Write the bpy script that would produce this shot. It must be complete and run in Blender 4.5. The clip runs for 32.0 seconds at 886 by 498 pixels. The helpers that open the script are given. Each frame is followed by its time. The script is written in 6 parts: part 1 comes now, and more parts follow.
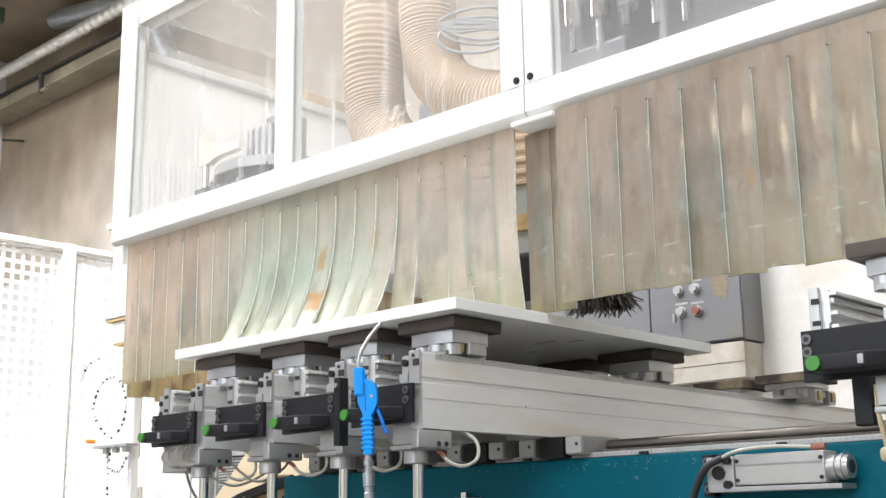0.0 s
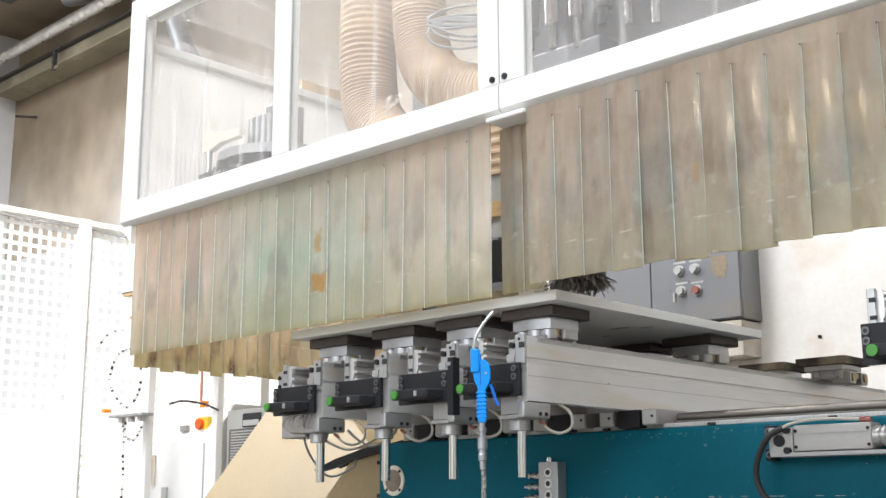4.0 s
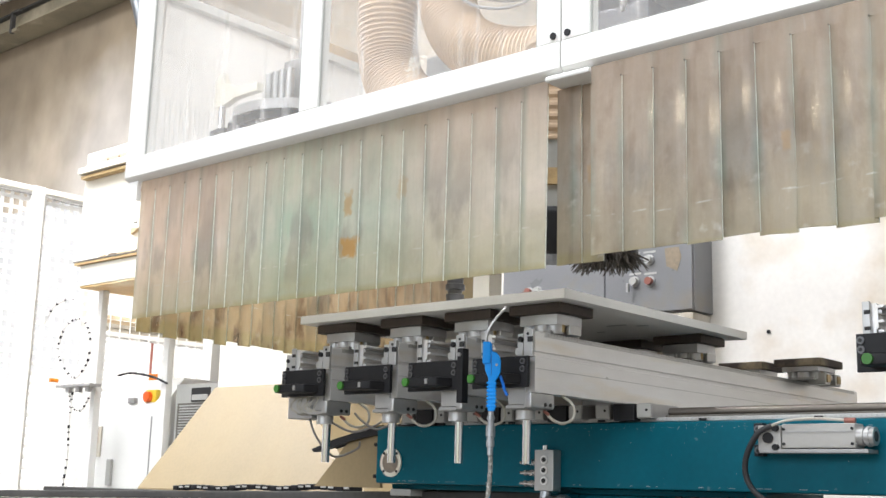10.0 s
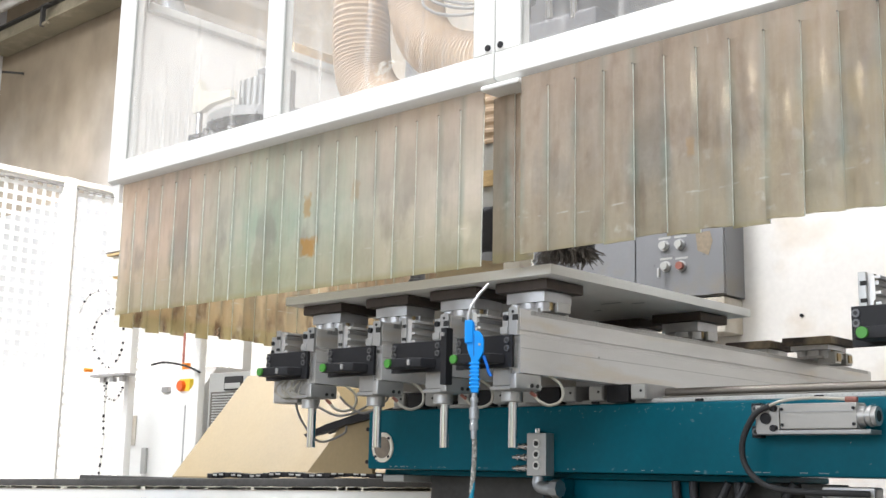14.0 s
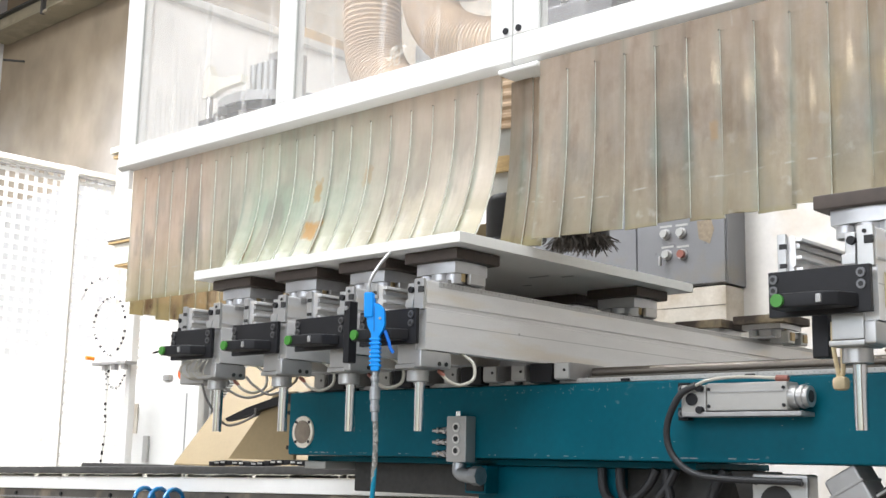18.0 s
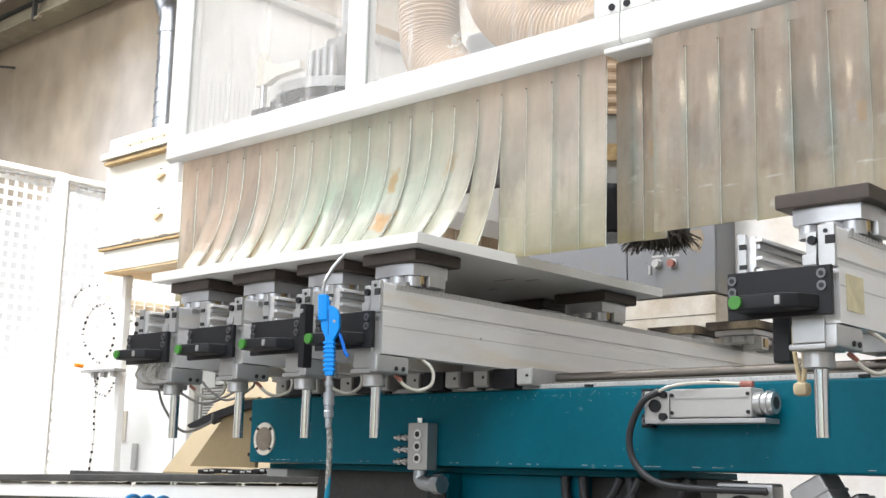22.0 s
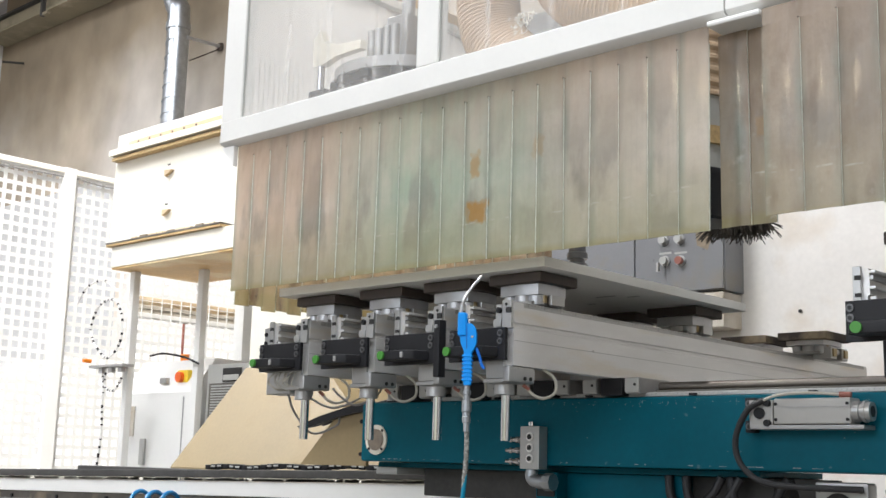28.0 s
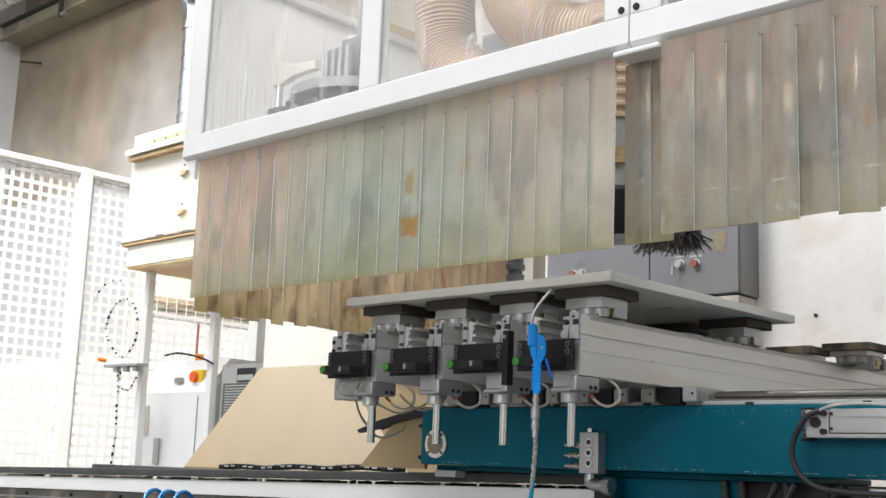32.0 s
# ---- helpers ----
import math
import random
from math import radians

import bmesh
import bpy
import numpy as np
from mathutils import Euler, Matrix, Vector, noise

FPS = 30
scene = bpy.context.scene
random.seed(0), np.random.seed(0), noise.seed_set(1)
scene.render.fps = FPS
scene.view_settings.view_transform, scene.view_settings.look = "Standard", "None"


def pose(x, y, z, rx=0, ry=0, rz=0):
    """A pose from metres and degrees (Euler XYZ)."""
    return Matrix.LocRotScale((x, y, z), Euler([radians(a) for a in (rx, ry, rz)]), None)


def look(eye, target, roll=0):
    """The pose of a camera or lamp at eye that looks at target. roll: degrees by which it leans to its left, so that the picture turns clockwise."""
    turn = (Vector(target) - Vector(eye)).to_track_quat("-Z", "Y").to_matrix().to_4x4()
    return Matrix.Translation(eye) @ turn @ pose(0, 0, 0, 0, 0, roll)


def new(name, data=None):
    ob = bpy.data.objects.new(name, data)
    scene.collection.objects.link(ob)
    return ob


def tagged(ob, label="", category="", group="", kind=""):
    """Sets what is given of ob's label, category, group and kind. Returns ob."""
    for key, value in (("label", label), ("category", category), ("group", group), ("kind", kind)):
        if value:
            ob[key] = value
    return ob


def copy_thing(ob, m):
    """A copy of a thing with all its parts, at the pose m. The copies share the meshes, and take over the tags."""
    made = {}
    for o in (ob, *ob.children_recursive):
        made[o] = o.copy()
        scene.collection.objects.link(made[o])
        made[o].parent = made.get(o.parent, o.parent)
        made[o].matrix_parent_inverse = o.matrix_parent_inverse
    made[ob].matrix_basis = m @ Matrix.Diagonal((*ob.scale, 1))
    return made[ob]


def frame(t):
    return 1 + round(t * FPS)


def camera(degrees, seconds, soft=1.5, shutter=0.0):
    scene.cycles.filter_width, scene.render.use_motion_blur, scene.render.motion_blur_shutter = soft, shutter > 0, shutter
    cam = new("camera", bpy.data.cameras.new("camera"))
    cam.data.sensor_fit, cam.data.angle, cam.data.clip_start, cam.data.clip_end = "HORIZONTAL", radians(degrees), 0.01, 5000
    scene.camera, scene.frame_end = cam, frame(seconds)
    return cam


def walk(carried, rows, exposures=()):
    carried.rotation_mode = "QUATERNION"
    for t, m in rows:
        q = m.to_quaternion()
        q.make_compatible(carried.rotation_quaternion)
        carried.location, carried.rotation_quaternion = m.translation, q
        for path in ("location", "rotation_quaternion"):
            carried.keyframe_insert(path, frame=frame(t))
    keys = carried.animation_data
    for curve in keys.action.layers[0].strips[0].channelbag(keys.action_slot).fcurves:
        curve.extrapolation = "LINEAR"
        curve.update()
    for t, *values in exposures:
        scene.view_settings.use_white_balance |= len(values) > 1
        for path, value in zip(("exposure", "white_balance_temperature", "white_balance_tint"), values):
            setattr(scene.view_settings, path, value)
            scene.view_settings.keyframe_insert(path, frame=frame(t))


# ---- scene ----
# ---- camera ----
EYE_Z = 0.56
PATH = [
    (0.0, -43.45, 13.12, -0.85),
    (0.5, -43.44, 13.14, -0.34),
    (1.0, -43.55, 12.80, -0.51),
    (1.5, -43.75, 13.14, -0.50),
    (2.0, -43.92, 13.29, -0.51),
    (2.5, -43.89, 12.98, -0.55),
    (4.5, -43.52, 11.77, 0.01),
    (5.0, -43.10, 11.23, 0.31),
    (5.5, -42.56, 10.66, 0.70),
    (6.0, -42.31, 10.70, 1.06),
    (6.5, -42.25, 10.75, 1.26),
    (7.0, -42.17, 10.72, 1.50),
    (7.5, -42.23, 10.94, 1.56),
    (8.0, -42.08, 11.07, 1.52),
    (8.5, -41.77, 11.40, 1.45),
    (9.0, -41.47, 11.37, 1.45),
    (9.5, -41.43, 11.35, 1.49),
    (10.0, -41.59, 11.30, 1.57),
    (10.5, -41.63, 11.42, 1.62),
    (11.0, -41.75, 11.51, 1.58),
    (11.5, -41.84, 11.15, 1.42),
    (12.0, -42.11, 10.81, 1.38),
    (12.5, -42.41, 10.62, 1.39),
    (13.0, -42.58, 10.64, 1.37),
    (13.5, -42.87, 10.72, 1.29),
    (14.0, -43.03, 10.64, 1.22),
    (14.5, -42.97, 10.35, 1.17),
    (16.5, -43.36, 10.26, 1.18),
    (17.0, -43.29, 10.09, 1.19),
    (17.5, -43.21, 10.12, 1.26),
    (18.0, -43.08, 10.08, 1.25),
    (18.5, -43.01, 10.11, 1.23),
    (19.0, -42.90, 10.07, 1.24),
    (19.5, -42.78, 10.06, 1.23),
    (20.0, -42.64, 10.02, 1.23),
    (20.5, -42.53, 10.13, 1.20),
    (21.0, -42.49, 10.19, 1.20),
    (21.5, -42.58, 10.39, 1.35),
    (22.0, -42.63, 10.49, 1.40),
    (22.5, -42.63, 10.67, 1.44),
    (23.0, -42.44, 10.79, 1.44),
    (23.5, -42.31, 10.91, 1.42),
    (24.0, -42.29, 11.06, 1.53),
    (24.5, -42.51, 11.28, 1.52),
    (25.0, -42.56, 11.30, 1.59),
    (25.5, -42.60, 11.20, 1.60),
    (27.5, -42.89, 10.41, 1.58),
    (28.0, -42.99, 10.31, 1.61),
    (28.5, -43.04, 10.25, 1.65),
    (29.0, -42.91, 10.02, 1.67),
    (29.5, -42.86, 9.95, 1.78),
    (30.0, -42.94, 10.02, 1.84),
    (30.5, -42.94, 9.99, 1.88),
    (31.0, -43.32, 10.15, 1.98),
    (31.5, -43.72, 10.26, 2.10),
    (32.0, -43.70, 10.37, 2.11),
]
BED = [ (0.0, -0.364), (0.5, -0.339), (1.0, -0.311), (1.5, -0.277), (2.0, -0.244), (2.5, -0.212), (4.5, -0.079), (5.0, -0.051), (5.5, -0.026), (6.0, -0.000), (6.5, 0.021), (7.0, 0.038), (7.5, 0.051), (8.0, 0.058), (8.5, 0.059), (9.0, 0.058), (9.5, 0.060), (10.0, 0.062), (10.5, 0.059), (11.0, 0.051), (11.5, 0.039), (12.0, 0.022), (12.5, 0.000), (13.0, -0.023), (13.5, -0.050), (14.0, -0.080), (14.5, -0.111), (16.5, -0.247), (17.0, -0.280), (17.5, -0.312), (18.0, -0.339), (18.5, -0.364), (19.0, -0.386), (19.5, -0.403), (20.0, -0.416), (20.5, -0.425), (21.0, -0.428), (21.5, -0.428), (22.0, -0.421), (22.5, -0.411), (23.0, -0.397), (23.5, -0.379), (24.0, -0.355), (24.5, -0.328), (25.0, -0.299), (25.5, -0.266), (27.5, -0.129), (28.0, -0.096), (28.5, -0.063), (29.0, -0.034), (29.5, -0.007), (30.0, 0.016), (30.5, 0.035), (31.0, 0.050), (31.5, 0.060), (32.0, 0.067) ]
HOOD = [ (0.0, -0.003), (0.5, -0.030), (1.0, -0.051), (1.5, -0.067), (2.0, -0.079), (2.5, -0.087), (4.5, -0.066), (5.0, -0.048), (5.5, -0.027), (6.0, -0.000), (6.5, 0.027), (7.0, 0.057), (7.5, 0.091), (8.0, 0.126), (8.5, 0.161), (9.0, 0.165), (9.5, 0.165), (10.0, 0.156), (10.5, 0.119), (11.0, 0.084), (11.5, 0.051), (12.0, 0.023), (12.5, -0.005), (13.0, -0.029), (13.5, -0.049), (14.0, -0.066), (14.5, -0.078), (16.5, -0.076), (17.0, -0.062), (17.5, -0.047), (18.0, -0.025), (18.5, -0.002), (19.0, 0.028), (19.5, 0.059), (20.0, 0.092), (20.5, 0.128), (21.0, 0.165), (21.5, 0.200), (22.0, 0.238), (22.5, 0.271), (23.0, 0.303), (23.5, 0.334), (24.0, 0.359), (24.5, 0.384), (25.0, 0.404), (25.5, 0.420), (27.5, 0.434), (28.0, 0.426), (28.5, 0.411), (29.0, 0.392), (29.5, 0.368), (30.0, 0.341), (30.5, 0.314), (31.0, 0.279), (31.5, 0.244), (32.0, 0.206) ]


def aim(eye, yaw, pitch, roll):
    """Camera pose: yaw from +Y to the right, pitch up, roll, in degrees."""
    return pose(*eye, 90 + pitch, 0, -yaw) @ pose(0, 0, 0, 0, 0, roll)


EYE, EYE_START = (0.0, 0.0, EYE_Z), (-0.099, 0.112, EYE_Z + 0.037)
EXPOSURES = [(0.0, 0.50), (1.0, 0.42), (2.5, 0.45), (5.0, 0.47), (12.0, 0.49), (20.0, 0.51), (23.0, 0.45), (25.0, 0.26), (28.0, 0.15), (32.0, 0.12)]
cam = camera(40.65, 32.0)
CAM_ROWS = [(t, aim(EYE if t > 0.2 else EYE_START, a, b, c)) for t, a, b, c in PATH]
walk(cam, CAM_ROWS, EXPOSURES)

# ---- world, sun, lights ----
world = bpy.data.worlds.new("sky")
scene.world = world
world.use_nodes = True
wn = world.node_tree.nodes
sky = wn.new("ShaderNodeTexSky")
sky.sky_type = "NISHITA"
sky.sun_disc = False
sky.sun_elevation, sky.sun_rotation = radians(55), radians(140)
wn["Background"].inputs["Strength"].default_value = 0.12
world.node_tree.links.new(sky.outputs[0], wn["Background"].inputs["Color"])

SUN_DIR = Vector((-0.35, 0.45, -0.82))
sun = new("sun", bpy.data.lights.new("sun", "SUN"))
sun.data.energy, sun.data.angle, sun.data.color = 4.0, radians(0.5), (1.0, 0.96, 0.9)
sun.matrix_basis = look((0, 0, 8), Vector((0, 0, 8)) + SUN_DIR)


def area_light(name, eye, target, w, h, power, color):
    l = new(name, bpy.data.lights.new(name, "AREA"))
    l.data.shape, l.data.size, l.data.size_y = "RECTANGLE", w, h
    l.data.energy, l.data.color = power, color
    l.matrix_basis = look(eye, target)
    return l


area_light("daylight_gate", (-0.9, -5.9, 3.25), (-0.9, 3, 1.9), 7.8, 2.7, 188, (0.955, 0.96, 1.0))
# Lamp added for steep light from above, under an unseen roof opening.
area_light("added_overhead_light", (0.4, -0.4, 5.12), (0.4, -0.4, 0), 3.8, 2.8, 260, (0.9, 0.95, 1.0))
# Small warm lamp added behind the eye so the strips catch glints.
area_light("glint_lamp", (-4.6, -5.9, 3.9), (-1.2, 1.6, 1.2), 0.7, 0.22, 13, (1.0, 0.86, 0.58))
# Two fill lamps added overhead to brighten the cabinets, fence and left wall.
area_light("left_fill", (-4.7, 0.8, 5.3), (-4.7, 0.8, 0), 2.2, 3.0, 400, (0.96, 0.97, 1.0))
area_light("far_left_fill", (-8.6, 0.9, 5.3), (-8.6, 0.9, 0), 2.4, 3.0, 260, (0.96, 0.97, 1.0))


# ---- materials ----
def mat(name, col, rough=0.5, metal=0.0, var=0.12, scale=8.0, bump=0.15, fine=90.0, streak=None, spec=0.5, stain=None, stain_col=None, stain_scale=3.0, rnd=0.0):
    """A surface with variation at two scales; streak stretches the grain; stain mixes a second colour in patches."""
    m = bpy.data.materials.new(name)
    m.use_nodes = True
    n, l = m.node_tree.nodes, m.node_tree.links
    b = n["Principled BSDF"]
    b.inputs["Roughness"].default_value, b.inputs["Metallic"].default_value = rough, metal
    b.inputs["Specular IOR Level"].default_value = spec
    tc = n.new("ShaderNodeTexCoord")
    mp = n.new("ShaderNodeMapping")
    if streak:
        mp.inputs["Scale"].default_value = streak
    l.new(tc.outputs["Object"], mp.inputs["Vector"])
    na = n.new("ShaderNodeTexNoise")
    na.inputs["Scale"].default_value, na.inputs["Detail"].default_value = scale, 5
    nb = n.new("ShaderNodeTexNoise")
    nb.inputs["Scale"].default_value, nb.inputs["Detail"].default_value = fine, 3
    l.new(mp.outputs[0], na.inputs["Vector"])
    l.new(mp.outputs[0], nb.inputs["Vector"])
    ad = n.new("ShaderNodeMath")
    ad.operation = "ADD"
    l.new(na.outputs["Fac"], ad.inputs[0])
    hb = n.new("ShaderNodeMath")
    hb.operation = "MULTIPLY"
    hb.inputs[1].default_value = 0.5
    l.new(nb.outputs["Fac"], hb.inputs[0])
    l.new(hb.outputs[0], ad.inputs[1])
    rp = n.new("ShaderNodeMapRange")
    rp.inputs["From Min"].default_value, rp.inputs["From Max"].default_value = 0.45, 1.05
    rp.inputs["To Min"].default_value, rp.inputs["To Max"].default_value = 1 - var, 1 + var
    l.new(ad.outputs[0], rp.inputs["Value"])
    last = rp.outputs["Result"]
    if rnd:
        oi = n.new("ShaderNodeObjectInfo")
        rr = n.new("ShaderNodeMapRange")
        rr.inputs["To Min"].default_value, rr.inputs["To Max"].default_value = 1 - rnd, 1 + rnd
        l.new(oi.outputs["Random"], rr.inputs["Value"])
        mm = n.new("ShaderNodeMath")
        mm.operation = "MULTIPLY"
        l.new(last, mm.inputs[0])
        l.new(rr.outputs["Result"], mm.inputs[1])
        last = mm.outputs[0]
    base = n.new("ShaderNodeRGB")
    base.outputs[0].default_value = (*col, 1)
    src = base.outputs[0]
    if stain is not None:
        ns = n.new("ShaderNodeTexNoise")
        ns.inputs["Scale"].default_value, ns.inputs["Detail"].default_value = stain_scale, 6
        l.new(mp.outputs[0], ns.inputs["Vector"])
        rs = n.new("ShaderNodeMapRange")
        rs.inputs["From Min"].default_value, rs.inputs["From Max"].default_value = stain, stain + 0.14
        l.new(ns.outputs["Fac"], rs.inputs["Value"])
        mx = n.new("ShaderNodeMixRGB")
        l.new(rs.outputs["Result"], mx.inputs["Fac"])
        l.new(src, mx.inputs["Color1"])
        mx.inputs["Color2"].default_value = (*(stain_col or col), 1)
        src = mx.outputs[0]
    vm = n.new("ShaderNodeVectorMath")
    vm.operation = "SCALE"
    l.new(src, vm.inputs[0])
    l.new(last, vm.inputs["Scale"])
    l.new(vm.outputs[0], b.inputs["Base Color"])
    rv = n.new("ShaderNodeMapRange")
    rv.inputs["To Min"].default_value, rv.inputs["To Max"].default_value = max(0.02, rough - 0.1), min(1, rough + 0.12)
    l.new(na.outputs["Fac"], rv.inputs["Value"])
    l.new(rv.outputs["Result"], b.inputs["Roughness"])
    if bump:
        bp = n.new("ShaderNodeBump")
        bp.inputs["Strength"].default_value, bp.inputs["Distance"].default_value = bump, 0.002
        l.new(nb.outputs["Fac"], bp.inputs["Height"])
        l.new(bp.outputs[0], b.inputs["Normal"])
    return m


WHITE = mat("white_lacquer", (0.75, 0.745, 0.72), 0.4, var=0.03, bump=0.03)
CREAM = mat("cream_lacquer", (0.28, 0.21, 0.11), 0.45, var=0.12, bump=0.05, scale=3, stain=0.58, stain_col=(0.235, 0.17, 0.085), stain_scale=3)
CREAMW = mat("pale_cream_lacquer", (0.8, 0.76, 0.66), 0.45, var=0.05, bump=0.04, scale=4)
TEAL = mat("teal_paint", (0.0, 0.098, 0.14), 0.38, var=0.16, scale=5, bump=0.06, spec=0.14, stain=0.72, stain_col=(0.3, 0.36, 0.36), stain_scale=38)
ALU = mat("anodised_aluminium", (0.76, 0.755, 0.75), 0.33, metal=0.5, stain=0.55, stain_col=(0.7, 0.66, 0.6), stain_scale=3, var=0.1, scale=3, bump=0.05, streak=(8, 1.5, 8), fine=140)
ALUX = mat("milled_aluminium", (0.48, 0.48, 0.475), 0.36, metal=0.7, var=0.07, scale=12, bump=0.05)
PODAL = mat("bright_pod_casting", (0.53, 0.535, 0.55), 0.36, metal=0.6, var=0.08, scale=20, bump=0.05)
CAST = mat("grey_cast_body", (0.38, 0.375, 0.37), 0.42, metal=0.5, var=0.1, scale=20)
RAILST = mat("ground_rail_steel", (0.2, 0.18, 0.16), 0.45, metal=1.0, var=0.1, bump=0.0)
STEEL = mat("polished_steel", (0.62, 0.62, 0.635), 0.11, metal=1.0, var=0.03, bump=0.0)
RUBBER = mat("brown_rubber", (0.06, 0.045, 0.037), 0.6, var=0.2, scale=25, bump=0.1)
PADDUST = mat("dusty_brown_rubber", (0.06, 0.045, 0.037), 0.7, var=0.2, scale=25, bump=0.1, stain=0.5, stain_col=(0.3, 0.24, 0.16), stain_scale=9)
BLACK = mat("black_plastic", (0.012, 0.012, 0.014), 0.42, var=0.2, scale=20, bump=0.06, spec=0.28)
DARK = mat("dark_recess", (0.02, 0.02, 0.02), 0.7, var=0.2)
GREEN = mat("green_plastic", (0.05, 0.22, 0.03), 0.4, var=0.06)
BLUE = mat("blue_plastic", (0.0, 0.27, 0.8), 0.4, var=0.06, bump=0.03, spec=0.3)
BOARD = mat("white_laminate", (0.78, 0.77, 0.74), 0.45, var=0.03, bump=0.03, scale=5)
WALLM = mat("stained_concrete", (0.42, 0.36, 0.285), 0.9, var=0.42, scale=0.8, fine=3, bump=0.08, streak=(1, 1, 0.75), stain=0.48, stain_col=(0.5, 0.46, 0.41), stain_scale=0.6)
def brown_dim_top(m, z0, z1, col):
    """Mixes a darker brown over the upper part of a wall, for brown patches and the dimmer light there, with a ragged
    border.
    """
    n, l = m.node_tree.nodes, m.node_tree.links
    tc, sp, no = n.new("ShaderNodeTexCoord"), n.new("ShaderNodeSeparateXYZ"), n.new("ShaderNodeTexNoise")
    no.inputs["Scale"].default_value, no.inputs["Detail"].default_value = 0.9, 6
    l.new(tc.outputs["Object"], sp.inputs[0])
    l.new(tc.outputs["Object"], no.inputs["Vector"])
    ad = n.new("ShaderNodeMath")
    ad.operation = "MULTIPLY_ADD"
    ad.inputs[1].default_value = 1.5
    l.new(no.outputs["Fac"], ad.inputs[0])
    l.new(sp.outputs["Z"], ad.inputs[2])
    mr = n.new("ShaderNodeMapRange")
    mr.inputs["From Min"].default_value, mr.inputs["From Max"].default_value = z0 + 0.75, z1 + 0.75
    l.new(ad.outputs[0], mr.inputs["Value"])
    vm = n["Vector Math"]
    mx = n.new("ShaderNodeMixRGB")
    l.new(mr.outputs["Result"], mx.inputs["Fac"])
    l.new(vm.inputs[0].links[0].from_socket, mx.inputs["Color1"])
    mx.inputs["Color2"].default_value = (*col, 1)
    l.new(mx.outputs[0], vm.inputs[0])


# Brown patches and the dimmer light high on the wall, both put into colour.
brown_dim_top(WALLM, 3.15, 4.0, (0.27, 0.215, 0.15))
WALLW = mat("white_washed_wall", (0.8, 0.77, 0.73), 0.9, var=0.07, scale=2.5, fine=40, bump=0.2, stain=0.53, stain_col=(0.66, 0.57, 0.46), stain_scale=1.6)
WALLG = mat("grey_washed_wall", (0.6, 0.6, 0.6), 0.9, var=0.1, scale=2, bump=0.1)
FLOORM = mat("dusty_concrete_floor", (0.14, 0.128, 0.112), 0.85, var=0.2, scale=1.5, fine=60, bump=0.3)
GREYBOX = mat("grey_enclosure_paint", (0.195, 0.197, 0.207), 0.3, stain=0.57, stain_col=(0.21, 0.195, 0.175), stain_scale=5, var=0.06, scale=6)
WOODM = mat("raw_wood", (0.5, 0.35, 0.17), 0.6, var=0.25, scale=14, streak=(1, 8, 8), bump=0.2)
ZINC = mat("galvanised_sheet", (0.4, 0.42, 0.44), 0.38, metal=0.9, var=0.2, scale=20, bump=0.1)
HOSE = mat("cream_corrugated_hose", (0.53, 0.39, 0.26), 0.5, var=0.08, scale=10, bump=0.05)
DUST = mat("dusty_black_rubber", (0.05, 0.048, 0.045), 0.8, var=0.4, scale=8, bump=0.3)
ORANGE = mat("orange_plastic", (0.9, 0.25, 0.01), 0.4, var=0.05)
SWITCHRED = mat("red_orange_plastic", (0.8, 0.12, 0.01), 0.4, var=0.05)
YELLOW = mat("yellow_plate", (0.85, 0.6, 0.05), 0.4, var=0.05)
RED = mat("red_plastic", (0.26, 0.09, 0.065), 0.4, var=0.05)
LAMPG = mat("grey_white_plastic", (0.4, 0.4, 0.38), 0.4, var=0.05)
DIRTY = mat("dusty_grey_rail", (0.13, 0.12, 0.105), 0.7, var=0.3, scale=6, fine=60, bump=0.3, stain=0.55, stain_col=(0.4, 0.33, 0.24), stain_scale=5)
TAN = mat("tan_underside", (0.6, 0.45, 0.28), 0.7, var=0.15, scale=3, stain=0.5, stain_col=(0.72, 0.62, 0.45), stain_scale=2.5)
# Stained tan underside, with the orange glow below the box put into its colour.
OCHRE = mat("glow_tinted_stained_sheet", (0.78, 0.52, 0.24), 0.6, var=0.2, scale=3, stain=0.5, stain_col=(0.85, 0.7, 0.46), stain_scale=3)
PALEALU = mat("pale_anodised_profile", (0.41, 0.4, 0.38), 0.4, metal=0.25, var=0.06, scale=10, bump=0.04)
RULERM = mat("worn_ruler_strip", (0.5, 0.495, 0.48), 0.45, metal=0.3, var=0.12, scale=15, bump=0.03)
BOLT = mat("dark_steel_bolt", (0.14, 0.14, 0.145), 0.35, metal=0.7, var=0.1)
BEAMC = mat("grimy_wall_beam", (0.22, 0.19, 0.13), 0.85, var=0.3, scale=2, stain=0.55, stain_col=(0.32, 0.275, 0.2))
OLDGLUE = mat("old_glue", (0.24, 0.19, 0.13), 0.6, var=0.25, scale=40)
GRIMWHITE = mat("grubby_white_paint", (0.52, 0.48, 0.41), 0.5, var=0.15, scale=6, stain=0.5, stain_col=(0.4, 0.34, 0.26), stain_scale=4)
STEELD = mat("grey_machine_paint", (0.1, 0.1, 0.11), 0.4, metal=0.2, var=0.15, scale=6)
SILVER = mat("silver_duct_foil", (0.6, 0.58, 0.54), 0.3, metal=0.7, var=0.2, scale=12, bump=0.1)
GIRDER = mat("dark_green_steel", (0.045, 0.06, 0.04), 0.6, var=0.2, scale=6)
BRASS = mat("dull_brass", (0.4, 0.31, 0.17), 0.4, metal=0.8, var=0.1)
BRISTLE = mat("dark_bristle", (0.055, 0.045, 0.036), 0.8, var=0.5, scale=30)
CABLE = mat("black_cable", (0.02, 0.02, 0.022), 0.5, var=0.15)
